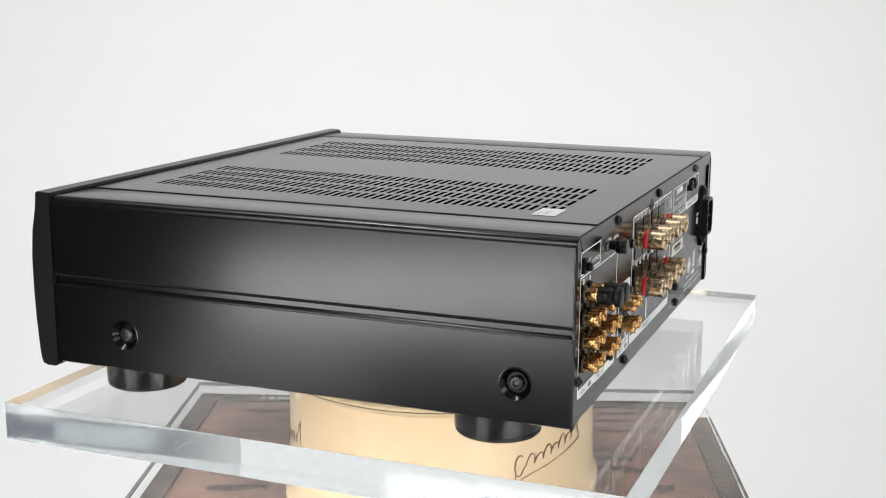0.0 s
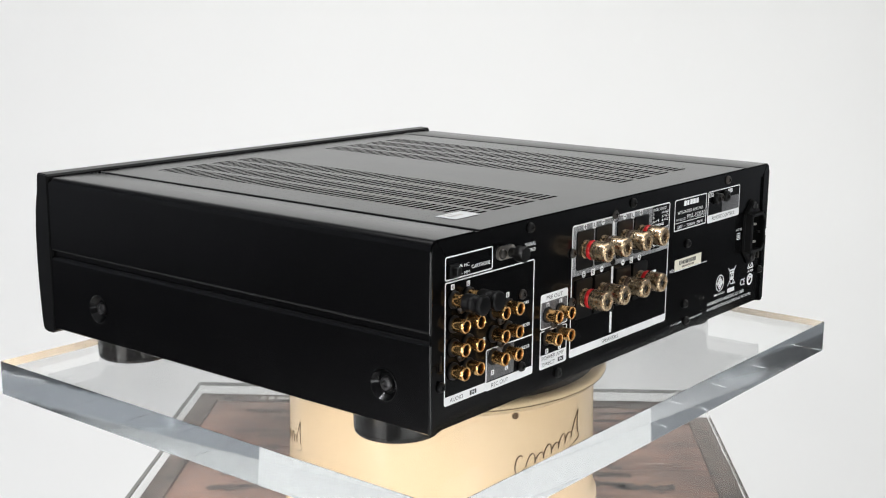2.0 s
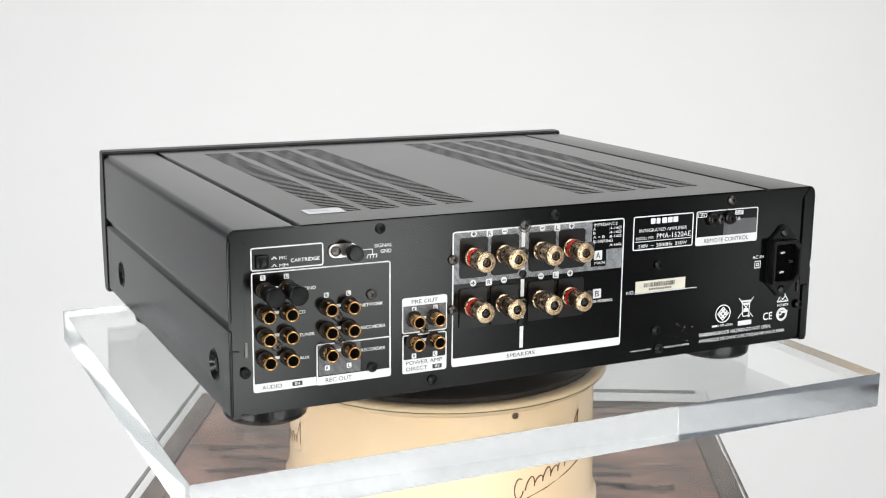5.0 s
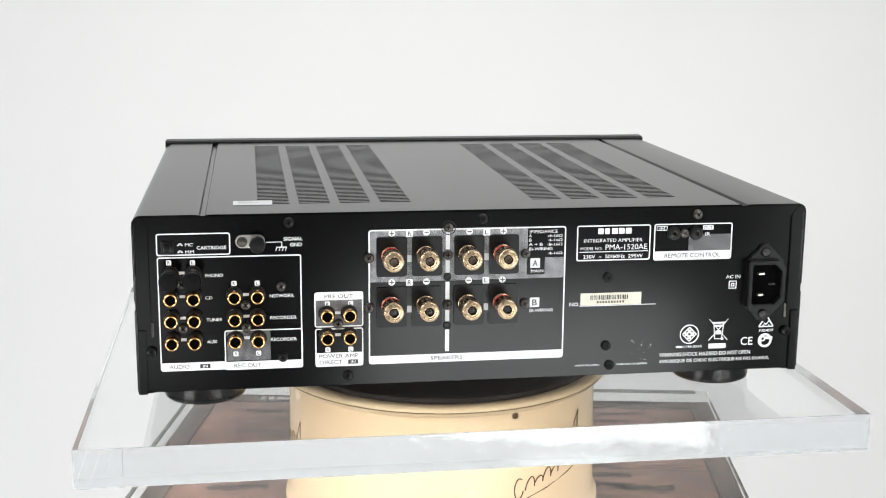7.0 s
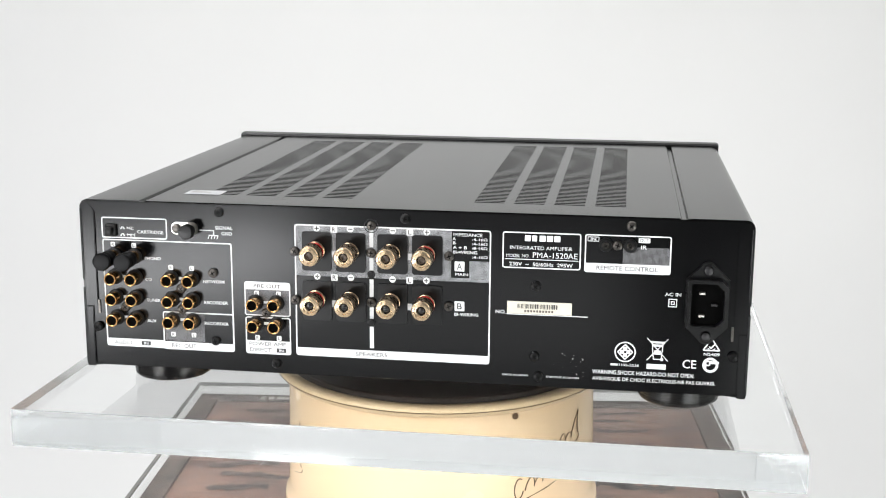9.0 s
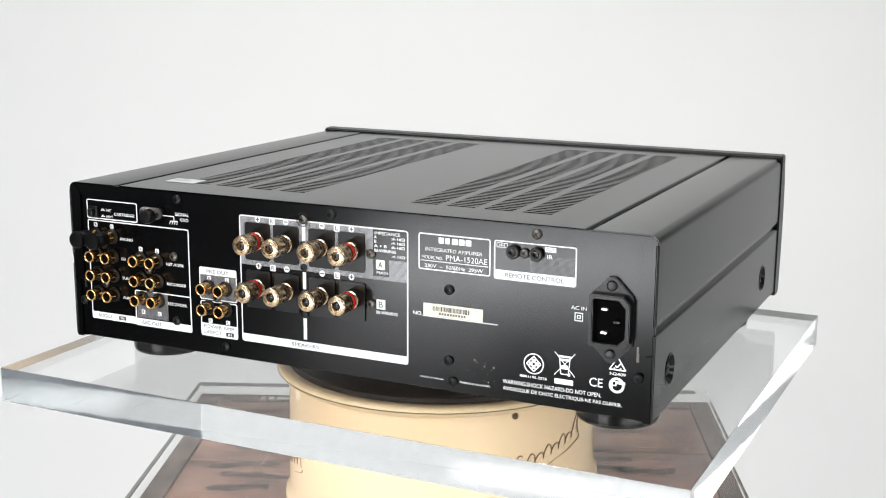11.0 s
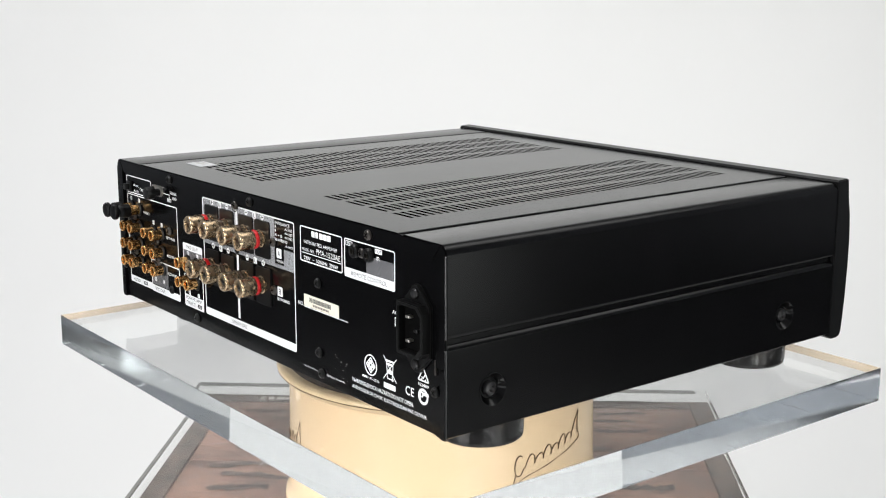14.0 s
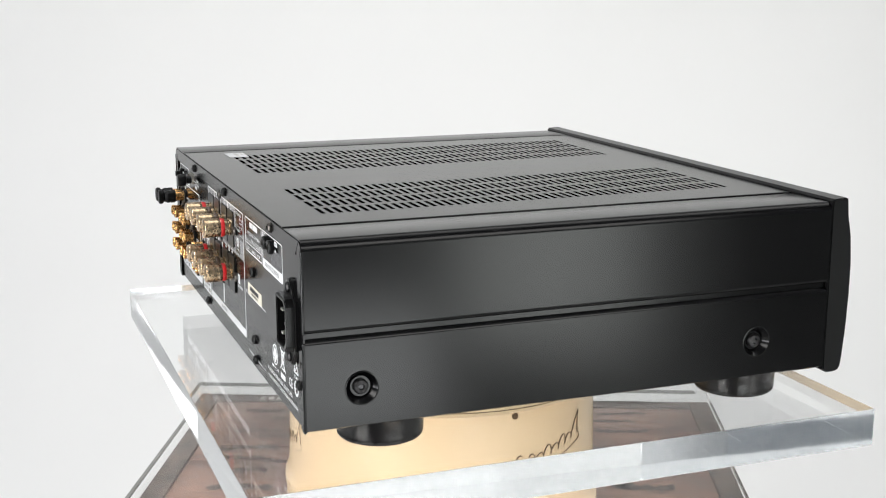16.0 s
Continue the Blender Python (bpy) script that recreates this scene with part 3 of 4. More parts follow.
def stroke(pts, w, mat=None, lay=0.00018):
    bm = bmesh.new()
    for (xa, za), (xb, zb) in zip(pts, pts[1:]):
        d = math.hypot(xb - xa, zb - za)
        nx, nz = -(zb - za) / d * w / 2, (xb - xa) / d * w / 2
        plate_of(bm, [((xa + nx) * mm, (za + nz) * mm), ((xa - nx) * mm, (za - nz) * mm), ((xb - nx) * mm, (zb - nz) * mm), ((xb + nx) * mm, (zb + nz) * mm)], YB, lay)
    bmesh.ops.recalc_face_normals(bm, faces=bm.faces[:])
    part("printed_line", bm, mat or INK, back, smooth=0)


def text(s, cx, cz, w, h, mat=None, lay=0.00022, bold=0.0):
    cu = bpy.data.curves.new("t", "FONT")
    cu.body, cu.size, cu.align_x, cu.align_y, cu.resolution_u = s, 1.0, "LEFT", "BOTTOM_BASELINE", 3
    cu.offset = 0.0 if "M" in s else bold
    tmp = bpy.data.objects.new("tmp", cu)
    me = bpy.data.meshes.new_from_object(tmp)
    bpy.data.objects.remove(tmp)
    n = len(me.vertices)
    co = np.empty(n * 3)
    me.vertices.foreach_get("co", co)
    co = co.reshape(-1, 3)
    lo, hi = co.min(0), co.max(0)
    sx, sz = w / (hi[0] - lo[0]), h / (hi[1] - lo[1])
    out = np.stack([(cx + (co[:, 0] - (lo[0] + hi[0]) / 2) * sx) * mm, np.full(n, YB - lay), (cz + (co[:, 1] - (lo[1] + hi[1]) / 2) * sz) * mm], 1)
    me.vertices.foreach_set("co", out.ravel())
    me.update()
    me.materials.append(mat or INK)
    part("lettering", me, INK, back)


def key_box(s, x, z, q=3.2):
    fill_print(x - q / 2, x + q / 2, z - q / 2, z + q / 2, INK, 0.00012, 0.6)
    text(s, x, z, q * 0.5, q * 0.62, DARKINK, 0.0002, 0.01)


# grey dotted fields
fill_print(-71.8, 54.6, 88.7, 122.0, GREYDOT, 0.00005)
fill_print(-161.8, -134.5, 40.5, 59.6, DIMDOT, 0.00005)
fill_print(-106.2, -76.2, 61.0, 78.0, DIMDOT, 0.00005)
fill_print(137.7, 166.8, 104.2, 115.0, DIMDOT, 0.00005)
# black fields on the grey
for cx in (-57.65, -35.2, -8.0, 14.5):
    for cz, a in ((105.1, 12.8), (72.3, 13.0)):
        bm = bmesh.new()
        plate_of(bm, rrect((cx - 9.7) * mm, (cx + 9.7) * mm, (cz - a) * mm, (cz + a) * mm, 0.0016), YB, 0.0011)
        bmesh.ops.recalc_face_normals(bm, faces=bm.faces[:])
        part("terminal_plate", bm, PLASTIC, back, "black terminal plate", smooth=0)
fill_print(30.0, 54.4, 102.2, 121.6, PANEL, 0.0001)
fill_print(29.8, 41.6, 91.0, 102.2, PANEL, 0.0001)
# frames
frame_print(-203.0, -158.0, 108.9, 122.9)
frame_print(-202.9, -114.5, 35.0, 108.1)
frame_print(-163.2, -114.3, 34.5, 60.4, lay=0.0002)
frame_print(-106.7, -75.8, 60.3, 83.2)
frame_print(-106.5, -75.9, 34.3, 59.5)
frame_print(-72.4, 55.2, 34.7, 122.5, 0.9, 2.0)
frame_print(62.4, 111.7, 99.0, 122.4)
frame_print(114.0, 167.3, 98.2, 122.5)
# white bands with dark lettering
fill_print(-202.5, -163.4, 35.4, 40.3, lay=0.00014)
fill_print(-162.9, -114.7, 34.8, 39.8, lay=0.00014)
fill_print(-106.3, -76.2, 77.9, 82.8, lay=0.00014)
fill_print(-106.1, -76.3, 34.7, 43.4, lay=0.00014)
fill_print(-72.0, 54.8, 35.1, 40.2, lay=0.00014)
fill_print(114.3, 167.0, 98.6, 104.2, lay=0.00014)
for s, x, z, w, h in (("AUDIO", -191.4, 37.7, 12.4, 2.5), ("REC OUT", -149.0, 37.2, 17.0, 2.6), ("PRE OUT", -91.3, 80.4, 18.0, 2.5), ("POWER AMP", -91.6, 41.2, 25.0, 2.5),
                      ("DIRECT", -96.5, 37.2, 14.6, 2.5), ("SPEAKERS", -22.0, 37.5, 21.0, 2.5), ("REMOTE CONTROL", 140.6, 101.3, 38.0, 2.8)):
    text(s, x, z, w, h, DARKINK, 0.00024, 0.0)
for x, z in ((-175.5, 37.7), (-82.5, 37.1)):
    fill_print(x - 3.2, x + 3.2, z - 1.4, z + 1.4, DARKINK, 0.0002)
    text("IN", x, z, 3.0, 1.8, INK, 0.00026, 0.01)
B1 = 0.010
for s, x, z, w, h in (("MC", -183.1, 115.7, 4.8, 2.0), ("MM", -182.8, 111.2, 5.4, 2.0), ("CARTRIDGE", -169.5, 113.6, 18.0, 2.2), ("SIGNAL", -119.4, 118.1, 11.6, 2.3), ("GND", -117.6, 114.4, 7.2, 2.3),
                      ("PHONO", -168.5, 96.0, 11.0, 2.1), ("CD", -172.0, 81.7, 4.4, 2.0), ("TUNER", -169.0, 67.6, 9.8, 2.0), ("AUX", -170.8, 53.4, 6.3, 2.0),
                      ("NETWORK", -127.0, 81.9, 15.0, 2.1), ("RECORDER", -126.2, 67.7, 16.4, 2.1), ("RECORDER", -126.2, 53.5, 16.4, 2.1),
                      ("IMPEDANCE", 40.4, 119.2, 18.4, 2.1), ("A", 31.7, 116.6, 2.0, 1.9), (":4-16\u03a9", 48.0, 116.4, 9.6, 1.9), ("B", 31.7, 113.8, 1.8, 1.9), (":4-16\u03a9", 48.0, 113.6, 9.6, 1.9),
                      ("A + B", 35.3, 110.9, 9.2, 1.9), (":8-16\u03a9", 48.0, 110.8, 9.6, 1.9), ("BI-WIRING", 38.7, 107.9, 15.4, 2.0), (":4-16\u03a9", 48.2, 105.0, 9.6, 1.9),
                      ("MAIN", 36.6, 93.4, 8.2, 2.0), ("BI-WIRING", 39.9, 67.2, 15.4, 2.1),
                      ("INTEGRATED AMPLIFIER", 86.8, 112.4, 39.0, 2.3), ("MODEL NO.", 72.2, 107.2, 14.4, 2.0), ("PMA-1520AE", 95.6, 107.9, 28.0, 3.6), ("230V  ~  50/60Hz  295W", 86.8, 101.8, 40.0, 2.4),
                      ("IR", 150.4, 115.2, 3.6, 2.4), ("AC IN", 169.5, 86.0, 10.0, 2.3), ("NO.", 62.0, 70.3, 6.6, 2.4), ("N2409", 194.9, 48.4, 9.8, 2.0), ("CE", 181.5, 41.4, 8.4, 5.6),
                      ("WARNING:SHOCK HAZARD-DO NOT OPEN.", 153.0, 33.7, 64.0, 2.7), ("AVIS:RISQUE DE CHOC ELECTRIQUE-NE PAS OUVRIR.", 159.6, 29.1, 77.0, 2.7),
                      ("MADE IN JAPAN", 72.0, 28.5, 16.4, 1.6), ("FABRIQUE AU JAPON", 102.2, 28.4, 20.8, 1.6), ("1195-2536", 144.0, 38.9, 12.4, 1.7)):
    text(s, x, z, w, h, INK, 0.00022, B1)
for s, x, z in (("R", -195.7, 104.6), ("L", -181.3, 104.3), ("R", -156.4, 90.4), ("L", -142.1, 90.3), ("R", -156.3, 44.9), ("L", -142.1, 44.9),
                ("R", -98.5, 75.5), ("L", -83.8, 75.5), ("R", -98.5, 45.4), ("L", -83.9, 45.4), ("R", -46.3, 119.7), ("L", 3.2, 119.6), ("R", -46.3, 88.1), ("L", 3.1, 88.2)):
    key_box(s, x, z, 3.2 if x < -70 else 4.4)
key_box("A", 35.2, 98.6, 6.4)
key_box("B", 35.4, 72.5, 6.4)
for x, z, plus in ((-57.6, 120.1, 1), (-35.5, 120.3, 0), (-7.9, 120.2, 0), (14.1, 120.0, 1), (-57.6, 88.4, 1), (-35.4, 88.4, 0), (-8.1, 88.4, 0), (13.9, 88.4, 1)):
    disc_print(x, z, 2.15)
    stroke([(x - 1.4, z), (x + 1.4, z)], 0.6, DARKINK, 0.00024)
    if plus:
        stroke([(x, z - 1.4), (x, z + 1.4)], 0.6, DARKINK, 0.00026)
for a, b in ((109.0, 121.8), (93.8, 102.0), (76.2, 87.8), (61.6, 69.4), (41.8, 56.4)):
    fill_print(-23.1, -20.5, a, b, lay=0.00016)
for x in (-46.2, 3.1):
    for z in (103.6, 70.6):
        fill_print(x - 1.7, x + 1.7, z - 2.2, z + 2.2, lay=0.00016)
for x, zs in ((-188.0, (98.0, 83.0, 69.2, 55.2)), (-149.2, (83.2, 69.2, 55.2)), (-92.0, (69.6, 55.2))):
    for z in zs:
        fill_print(x - 1.9, x + 1.9, z - 0.9, z + 0.9, lay=0.00016)
# ground mark
stroke([(-136.0, 116.2), (-126.4, 116.2), (-126.4, 113.2)], 0.5)
stroke([(-129.8, 112.9), (-123.4, 112.9)], 0.6)
for k in range(4):
    stroke([(-129.4 + 2 * k, 112.8), (-130.2 + 2 * k, 110.6)], 0.5, lay=0.0002)
for z, up in ((115.9, 0), (111.4, 1)):
    stroke([(-190.3, z - 0.5), (-189.2, z - 0.5), (-189.2, z + 0.5), (-187.9, z + 0.5), (-187.9, z - 0.5), (-186.9, z - 0.5)], 0.6)
# maker's mark as plain bars in its place
for k, w in enumerate((4.0, 3.4, 4.2, 4.2, 4.2)):
    x = 76.4 + 4.6 * k
    fill_print(x, x + w - 0.3, 116.6, 120.4, lay=0.00016, r=0.5, name="maker_mark_bar")
stroke([(64.0, 104.9), (110.2, 104.9)], 0.45)
stroke([(65.5, 69.0), (117.0, 69.0)], 0.5)
frame_print(115.6, 122.8, 118.0, 121.0, 0.4, 0.4)
text("IN", 119.2, 119.5, 3.4, 1.8, INK, 0.00022, B1)
fill_print(147.0, 154.2, 118.0, 121.0, lay=0.00016)
text("OUT", 150.6, 119.5, 5.6, 1.9, DARKINK, 0.00024)
frame_print(166.8, 172.2, 77.8, 83.2, 0.6, 0.2)
frame_print(168.3, 170.7, 79.3, 81.7, 0.6, 0.1)
# approval marks
disc_print(141.3, 47.4, 6.7, hole=5.9)
stroke([(141.3, 52.2), (136.6, 47.4), (141.3, 42.6), (146.0, 47.4), (141.3, 52.2)], 0.8)
for a in ((0, 1), (1, 0), (0, -1), (-1, 0)):
    cx, cz = 141.3 + a[0] * 2.0 - a[1] * 0.0, 47.4 + a[1] * 2.0
    stroke([(cx - 1.25, cz), (cx + 1.25, cz)], 2.5, lay=0.0002 + 0.00001 * (a[0] + 2 * a[1]))
fill_print(132.4, 136.9, 38.2, 39.5, lay=0.00016)
stroke([(154.8, 42.6), (168.0, 57.2)], 0.5)
stroke([(168.0, 42.6), (154.8, 57.2)], 0.5, lay=0.0002)
stroke([(158.0, 54.0), (159.0, 43.6), (163.8, 43.6), (164.8, 54.0)], 0.6, lay=0.00022)
stroke([(157.0, 54.6), (166.0, 54.6)], 1.3, lay=0.00024)
stroke([(158.6, 52.6), (164.2, 52.6)], 1.4, lay=0.00028)
stroke([(159.4, 48.0), (163.4, 48.0)], 2.6, lay=0.0003)
disc_print(164.2, 43.6, 1.0, lay=0.00026)
fill_print(155.0, 167.0, 37.0, 40.4)
disc_print(194.4, 41.4, 4.9, hole=3.3)
fill_print(193.6, 199.6, 42.2, 44.0, lay=0.0002)
stroke([(191.6, 38.6), (191.6, 43.8), (194.0, 43.8), (194.0, 41.2), (191.6, 41.2)], 0.8, lay=0.00022)
stroke([(189.6, 51.0), (194.6, 58.8), (199.6, 51.0), (189.6, 51.0)], 0.9)
for k in range(3):
    stroke([(192.2 + 0.8 * k, 52.0 + 1.25 * k), (197.0 - 0.8 * k, 52.0 + 1.25 * k)], 0.7, lay=0.0002)
disc_print(194.6, 53.4, 2.0, PANEL, lay=0.00026)
stroke([(193.2, 53.6), (194.4, 52.4), (196.6, 55.2)], 0.8, lay=0.0003)


# pale scuffs on the enamel
scuff = random.Random(5)
bm = bmesh.new()
for k in range(16):
    x, z, r = scuff.uniform(96, 116), scuff.uniform(30, 45), scuff.choice((0.18, 0.25, 0.4))
    plate_of(bm, [((x + r * math.cos(a)) * mm, (z + r * math.sin(a)) * mm) for a in [math.pi * q / 3 for q in range(6)]], YB, 0.00004)
tagged(part("scuffs", bm, PALE, back, "pale scuff marks", smooth=0), kind="stuff")


# stickers
def sticker():
    bm = bmesh.new()
    plate_of(bm, [(0.0660, 0.0695), (0.1070, 0.0695), (0.1070, 0.0775), (0.0660, 0.0775)], YB, 0.0003)
    bmesh.ops.recalc_face_normals(bm, faces=bm.faces[:])
    st = part("serial_sticker", bm, LABEL, back, "cream paper sticker with a barcode", smooth=0)
    r = random.Random(2)
    x = 72.6
    while x < 98.0:
        w = r.choice((0.3, 0.3, 0.5, 0.8))
        fill_print(x, x + w, 73.0, 76.0, DARKINK, 0.0004)
        x += w + r.choice((0.3, 0.4, 0.6))
    for k in range(10):
        fill_print(77.0 + 1.9 * k, 78.2 + 1.9 * k, 70.7, 72.1, WOODINK, 0.0004)


sticker()
bm = bmesh.new()
box(bm, -0.1562, -0.1312, -0.1350, -0.1195, 0.1346, 0.1348)
part("top_label", bm, SILVERLABEL, amp, "small silver label", smooth=0)
bm = bmesh.new()
box(bm, -0.1530, -0.1400, -0.1285, -0.1255, 0.13482, 0.13488)
box(bm, -0.1530, -0.1440, -0.1235, -0.1215, 0.13482, 0.13488)
part("label_print", bm, PALE, amp, smooth=0)

# ---- sockets and terminals on the back ----
JACK = mesh_of(lathe([(0.0040, 0.0), (0.0040, 0.0066), (0.0043, 0.0070), (0.0043, 0.0083), (0.0042, 0.0088), (0.0040, 0.0092), (0.0036, 0.0094), (0.0032, 0.0092), (0.0029, 0.0085), (0.0028, 0.0030)], 24, "-y"), GOLD, 30)
JHOLE = mesh_of(lathe([(0.0028, 0.0), (0.0028, 0.0070), (0.0010, 0.0070)], 16, "-y"), HOLESHADE, 30)
JBASE = mesh_of(lathe([(0.0053, 0.0), (0.0053, 0.0008), (0.0048, 0.0014), (0.0042, 0.0016)], 24, "-y"), PLASTIC, 30)


def jack(x, z):
    j = part("phono_socket", JACK, GOLD, back, "gold-plated phono socket", at=(x * mm, YB - 0.0008, z * mm))
    part("insulator", JHOLE, HOLESHADE, j)
    part("base_ring", JBASE, PLASTIC, j, at=(0, 0.0005, 0))
    return j


for x in (-195.0, -181.1):
    for z in (97.2, 82.9, 69.0, 54.9):
        jack(x, z)
for x in (-156.3, -142.1):
    for z in (83.2, 69.0, 54.9):
        jack(x, z)
for x in (-99.1, -85.0):
    for z in (69.4, 54.9):
        jack(x, z)
CAP = mesh_of(lathe([(0.0046, 0.0078), (0.0053, 0.0082), (0.0054, 0.0112), (0.0051, 0.0122), (0.0053, 0.0132), (0.0053, 0.0150), (0.0046, 0.0160), (0.0041, 0.0170), (0.0046, 0.0178), (0.0057, 0.0186), (0.0060, 0.0198), (0.0058, 0.0212), (0.0050, 0.0219), (0.002, 0.0222)], 24, "-y"), RUBBER, 35)
caps = []
for x in (-195.0, -181.1):
    cap = new("dust_cap", CAP)
    cap.matrix_basis = pose(x * mm, YB - 0.001, ORIG + 0.0972)
    caps.append((tagged(cap, "black rubber dust cap pushed over a phono socket", "cap", "dust caps on the phono sockets"), (x * mm, YB - 0.001, 0.0972)))

KNURL = mesh_of(lathe([(0.0040, 0.0085), (0.0066, 0.0088), (0.0071, 0.0096), (0.0071, 0.0122), (0.0071, 0.0150), (0.0071, 0.0178), (0.0071, 0.0206), (0.0070, 0.0224), (0.0066, 0.0234), (0.0060, 0.0237), (0.0047, 0.0238), (0.0045, 0.0232), (0.0040, 0.0234), (0.0033, 0.0234), (0.0031, 0.0226), (0.0030, 0.0150)], 84, "-y", 0.03, (3, 4, 5, 6)), CHAMPAGNE, 50)
COLLAR = mesh_of(lathe([(0.0066, 0.0), (0.0066, 0.0012), (0.0058, 0.0016), (0.0058, 0.0036), (0.0064, 0.0040), (0.0064, 0.0052), (0.0050, 0.0054), (0.0045, 0.0085)], 32, "-y"), CHAMPAGNE, 30)
RINGS = {m.name: mesh_of(lathe([(0.0045, 0.0053), (0.0067, 0.0054), (0.0070, 0.0060), (0.0070, 0.0082), (0.0067, 0.0088), (0.0045, 0.0089)], 32, "-y"), m, 30) for m in (RED, SMOKE)}
BEAD = mesh_of(lathe([(0.0029, 0.0205), (0.0028, 0.0216), (0.0022, 0.0224), (0.0010, 0.0228), (0.0003, 0.0229)], 20, "-y"), GLOSSY, 60)
BORE = mesh_of(lathe([(0.0030, 0.012), (0.0030, 0.0200), (0.0012, 0.0200)], 20, "-y"), HOLESHADE, 30)
PIN = mesh_of(lathe([(0.0024, 0.018), (0.0024, 0.0222), (0.0016, 0.0226), (0.0013, 0.0205)], 16, "-y"), SMOKE, 30)
for x, m in ((-58.3, RED), (-36.0, SMOKE), (-9.0, SMOKE), (13.6, RED)):
    for z, row in ((105.6, 0), (73.3, 1)):
        p = part("binding_post", KNURL, CHAMPAGNE, back, "knurled gold binding post with a %s ring" % ("red" if m is RED else "dark"), at=Matrix.Translation((x * mm, YB - 0.0011, z * mm)) @ Matrix.Diagonal((0.93, 0.80, 0.93, 1)))
        part("collar", COLLAR, CHAMPAGNE, p)
        part("ring", RINGS[m.name], m, p, "red plastic ring" if m is RED else "dark plastic ring")
        part("bore", BORE, HOLESHADE, p)
        if row == 0:
            part("pin", PIN, SMOKE, p)
        else:
            part("plug", BEAD, GLOSSY, p, "glossy black plug")


def screw_mesh(mat):
    bm = lathe([(0.0032, 0.0), (0.0032, 0.0009), (0.0026, 0.0018), (0.0012, 0.0022), (0.0004, 0.0022)], 20, "-y")
    return mesh_of(bm, mat, 30)


SCREW = {m.name: screw_mesh(m) for m in (STEEL, PLASTIC, DARKSTEEL)}
# Dark cross laid on the head in place of a recess's shade.
bm = bmesh.new()
box(bm, -0.0016, 0.0016, -0.00228, -0.0020, -0.00035, 0.00035)
box(bm, -0.00035, 0.00035, -0.00232, -0.0020, -0.0016, 0.0016)
CROSS = mesh_of(bm, HOLESHADE, 0)
for x, z, m in ((-121.9, 128.7, PLASTIC), (0.3, 128.7, PLASTIC), (142.4, 128.7, STEEL), (-127.4, 88.0, STEEL), (-149.5, 76.6, STEEL), (-188.3, 62.6, STEEL), (-149.3, 62.4, STEEL), (-126.9, 41.9, PLASTIC),
                (-207.9, 48.3, PLASTIC), (-188.6, 91.0, STEEL), (-21.6, 123.4, STEEL), (-72.1, 104.7, STEEL), (-21.8, 105.4, STEEL), (28.6, 105.2, STEEL), (-72.0, 72.4, STEEL), (-21.9, 72.7, STEEL), (28.6, 72.3, STEEL),
                (-85.8, 28.3, PLASTIC), (-92.0, 62.6, STEEL), (134.3, 116.0, STEEL), (83.9, 87.7, PLASTIC), (84.0, 41.8, PLASTIC), (86.8, 28.4, PLASTIC), (207.9, 47.8, PLASTIC)):
    lift = 0.0014 if z > 124 and x != -21.6 or abs(x) > 205 else 0.0003
    s = part("screw", SCREW[m.name], m, back, at=pose(x * mm, YB - lift, z * mm, 0, (x * 37) % 90, 0))
    part("cross_slot", CROSS, HOLESHADE, s)
for x, z in ((-21.9, 91.2), (-21.9, 59.1)):
    part("grommet", lathe([(0.0026, 0.0), (0.0026, 0.0006), (0.0018, 0.0008), (0.0016, 0.0002)], 18, "-y"), PLASTIC, back, at=(x * mm, YB - 0.0002, z * mm))
bm = bmesh.new()
ring_of(bm, [((-21.6 + 4.6 * math.cos(a)) * mm, (123.2 + 4.6 * math.sin(a)) * mm) for a in [2 * math.pi * k / 28 for k in range(28)]], [((-21.6 + 4.1 * math.cos(a)) * mm, (123.2 + 4.1 * math.sin(a)) * mm) for a in [2 * math.pi * k / 28 for k in range(28)]], YB - 0.0014, 0.0002)
part("cutout_rim", bm, PLASTIC, back, smooth=0)

# cartridge switch, ground terminal, remote sockets, mains inlet
sw = part("selector_switch", bevelled(-0.2000, -0.1924, YB - 0.0020, YB, 0.1100, 0.1182, 0.0005), PLASTIC, back, "black push switch")
part("button", bevelled(-0.1982, -0.1942, YB - 0.0055, YB - 0.0016, 0.1118, 0.1164, 0.0004), PLASTIC, sw)


def tab_mesh():
    """Stamped tab with a round end."""
    bm = bmesh.new()
    plate_of(bm, rrect(-0.1548, -0.1368, 0.1130, 0.1212, 0.0038, 8), YB, 0.0014)
    bmesh.ops.recalc_face_normals(bm, faces=bm.faces[:])
    return bm


gp = part("ground_terminal", tab_mesh(), NICKEL, back, "nickel ground terminal with a black knob")
part("knob", lathe([(0.0030, 0.0), (0.0030, 0.0040), (0.0048, 0.0046), (0.0052, 0.0058), (0.0050, 0.0104), (0.0044, 0.0112), (0.002, 0.0114)], 16, "-y", 0.08, (2, 3, 4)), PLASTIC, gp, at=(-0.1415, YB - 0.0014, 0.1165))
part("screw", SCREW[STEEL.name], STEEL, gp, at=(-0.1508, YB - 0.0016, 0.1170))
for x in (126.9, 142.0):
    s = part("remote_socket", lathe([(0.0052, 0.0), (0.0052, 0.0022), (0.0046, 0.0030), (0.0030, 0.0031), (0.0024, 0.0012)], 20, "-y"), PLASTIC, back, "black mini jack socket", at=Matrix.Translation((x * mm, YB - 0.0002, 0.1162)) @ Matrix.Diagonal((0.84, 1, 0.84, 1)))
    part("contact", lathe([(0.0024, 0.0), (0.0024, 0.0034), (0.0019, 0.0035), (0.0016, 0.0012)], 16, "-y"), STEEL, s)


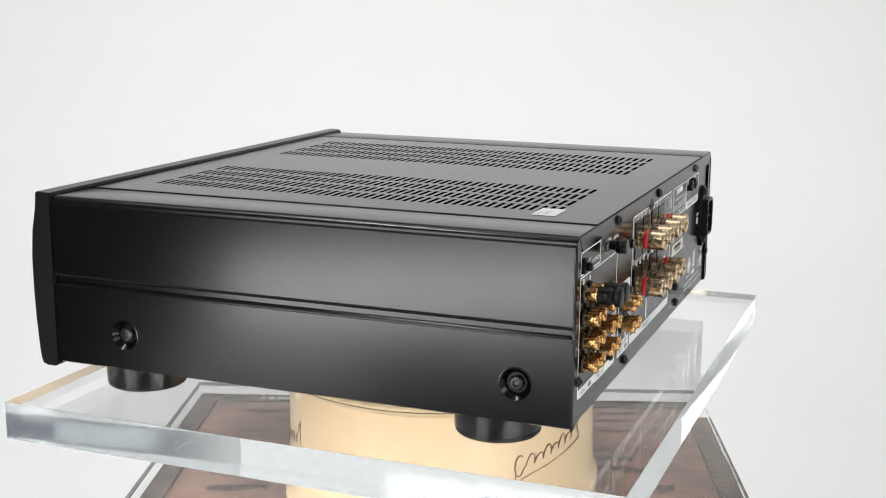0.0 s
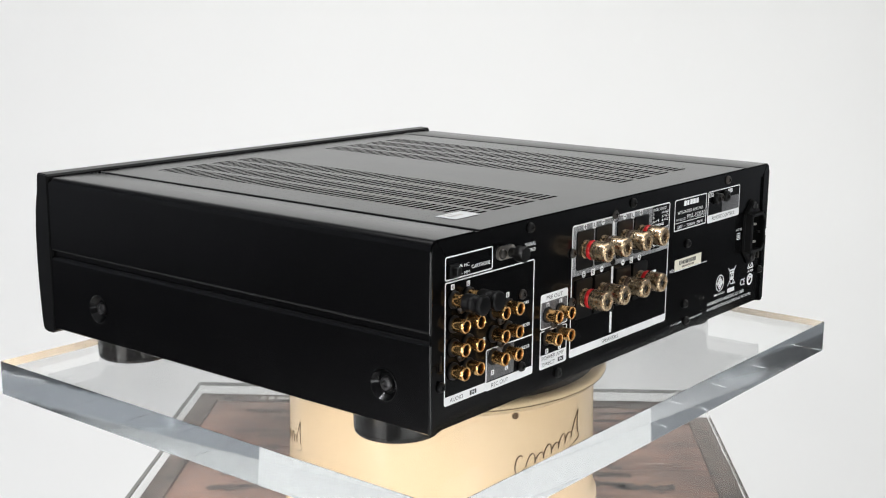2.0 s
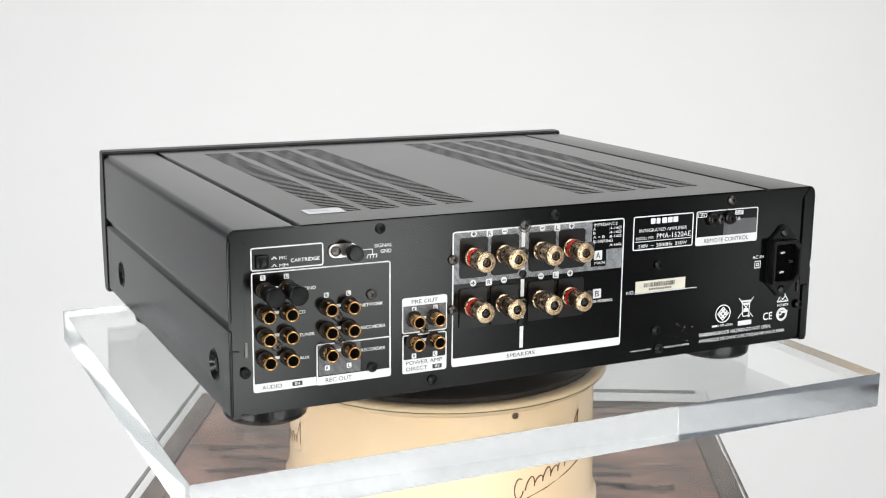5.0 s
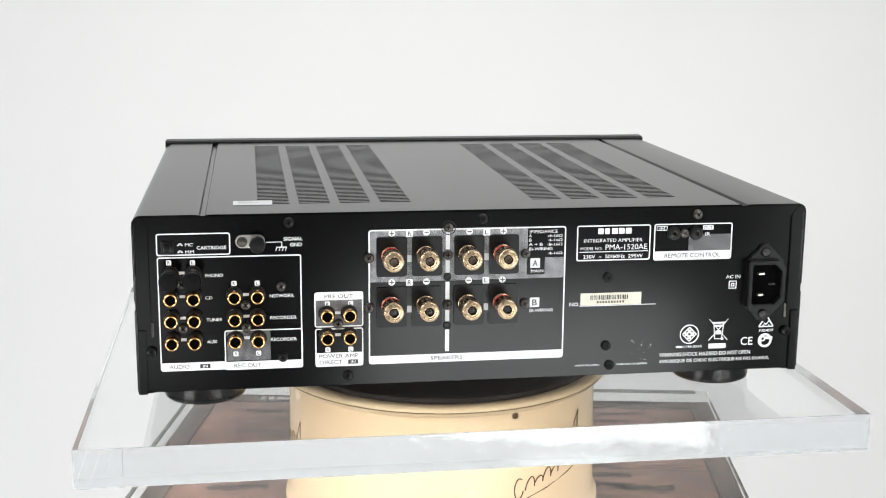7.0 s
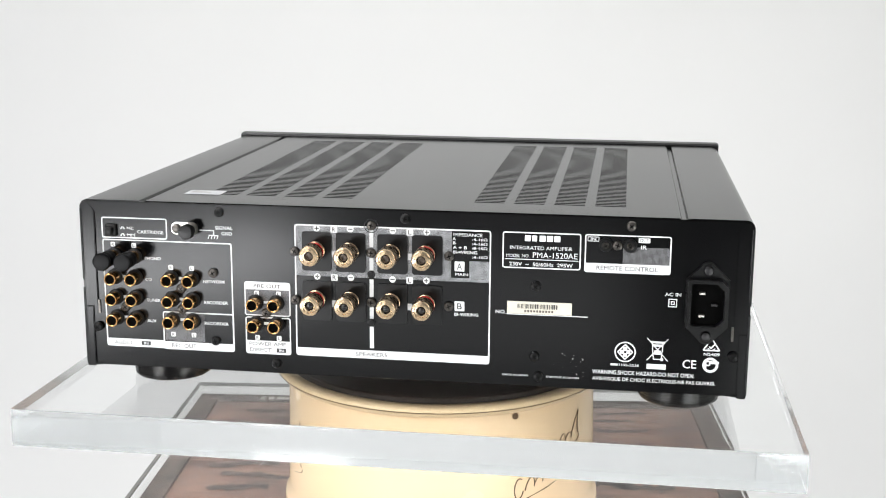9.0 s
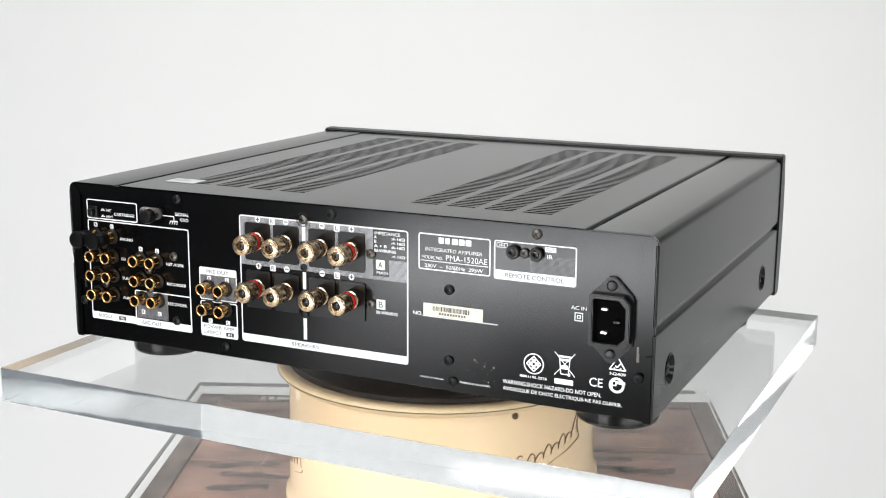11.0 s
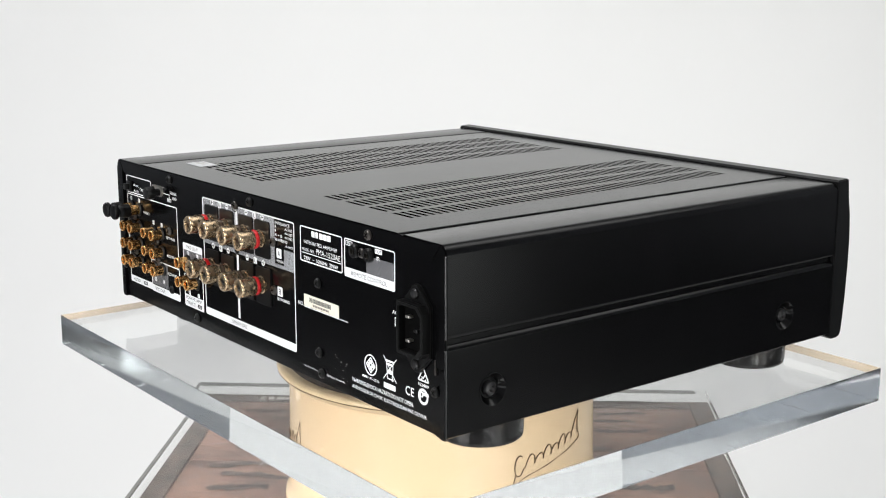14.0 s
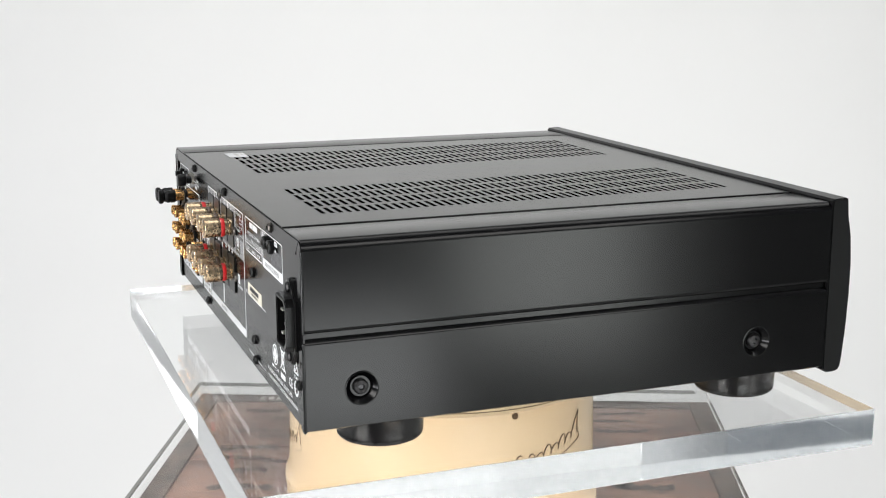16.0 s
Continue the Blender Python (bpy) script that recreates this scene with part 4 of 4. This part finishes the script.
def inlet():
    cx, cz = 0.1904, 0.0815
    flange_out = [(-0.0132, -0.0150), (-0.0132, 0.0150)]
    for top in (1, -1):
        tip = [(0.0052 * math.cos(radians(k)), top * (0.0212 + 0.0052 * math.sin(radians(k)))) for k in range(155, 20, -15)]
        flange_out += tip if top > 0 else [(0.0132, 0.0150), (0.0132, -0.0150)] + tip[::-1]
    bm = bmesh.new()
    face = plate_of(bm, [(cx + x, cz + z) for x, z in flange_out], YB, 0.0024)
    bmesh.ops.recalc_face_normals(bm, faces=bm.faces[:])
    bmesh.ops.bevel(bm, geom=list(face.edges), offset=0.0006, segments=2, affect="EDGES")
    b = part("mains_inlet", bm, PLASTIC, back, "black three-pin mains inlet", smooth=30)

    def cut(x0, x1, h, c):
        """Outline with the two corners of one long side cut away, and the others just rounded."""
        return [(cx + x, cz + z) for x, z in ((x0 + 0.001, -h), (x1 - c, -h), (x1, -h + c), (x1, h - c), (x1 - c, h), (x0 + 0.001, h), (x0, h - 0.001), (x0, -h + 0.001))]
    bm = bmesh.new()
    ring_of(bm, cut(-0.0127, 0.0127, 0.0159, 0.0042), cut(-0.0100, 0.0100, 0.0134, 0.0044), YB - 0.0023, 0.0052)
    bmesh.ops.recalc_face_normals(bm, faces=bm.faces[:])
    bmesh.ops.bevel(bm, geom=[e for e in bm.edges if len(e.link_faces) == 2 and e.calc_face_angle() > 1.2], offset=0.0006, segments=2, affect="EDGES")
    part("shroud", bm, PLASTIC, b, smooth=40)
    # Shallow plate whose black colour supplies the well's shade.
    bm = bmesh.new()
    plate_of(bm, cut(-0.0101, 0.0101, 0.0135, 0.0044), YB - 0.0023, 0.0003)
    bmesh.ops.recalc_face_normals(bm, faces=bm.faces[:])
    part("well", bm, HOLESHADE, b, smooth=0)
    for x, z in ((-0.0034, 0.0071), (-0.0034, -0.0071), (0.0042, 0.0)):
        part("contact_pin", bevelled(cx + x - 0.0019, cx + x + 0.0019, YB - 0.0062, YB - 0.0026, cz + z - 0.0008, cz + z + 0.0008, 0.0003, 1), NICKEL if x < 0 else DARKSTEEL, b)
    for z in (-0.0209, 0.0209):
        part("screw", SCREW[DARKSTEEL.name], DARKSTEEL, b, at=(cx, YB - 0.0024, cz + z))


inlet()
plate_thing, disc_thing = slab(), platter()

TURN = [(0.0, 68.51), (0.5, 64.27), (1.0, 59.87), (1.5, 55.64), (2.0, 51.21), (2.5, 47.03), (3.0, 42.44), (3.5, 38.35), (4.0, 34.07), (4.5, 29.87), (5.0, 25.67), (5.5, 21.47), (6.0, 17.23),
        (6.5, 12.99), (7.0, 8.67), (7.5, 4.6), (8.0, 0.18), (8.5, -3.88), (9.0, -8.36), (9.5, -12.52), (10.0, -16.87), (10.5, -21.24), (11.0, -25.61), (11.5, -29.98), (12.0, -34.33),
        (12.5, -38.57), (13.0, -43.3), (13.5, -47.61), (14.0, -52.11), (14.5, -56.14), (15.0, -60.71), (15.5, -64.87), (16.0, -69.31)]


def motions():
    for ob, dz, lean in ((amp, 0.0, 1), (plate_thing, 0.0, 1), (disc_thing, -0.0296, 0)):
        walk(ob, [(t, pose(0, 0, ORIG + dz, 0.243 * lean, 0.313 * lean, a)) for t, a in TURN])
    for ob, at in caps:
        walk(ob, [(t, pose(0, 0, ORIG, 0.243, 0.313, a) @ Matrix.Translation(at)) for t, a in TURN])


motions()
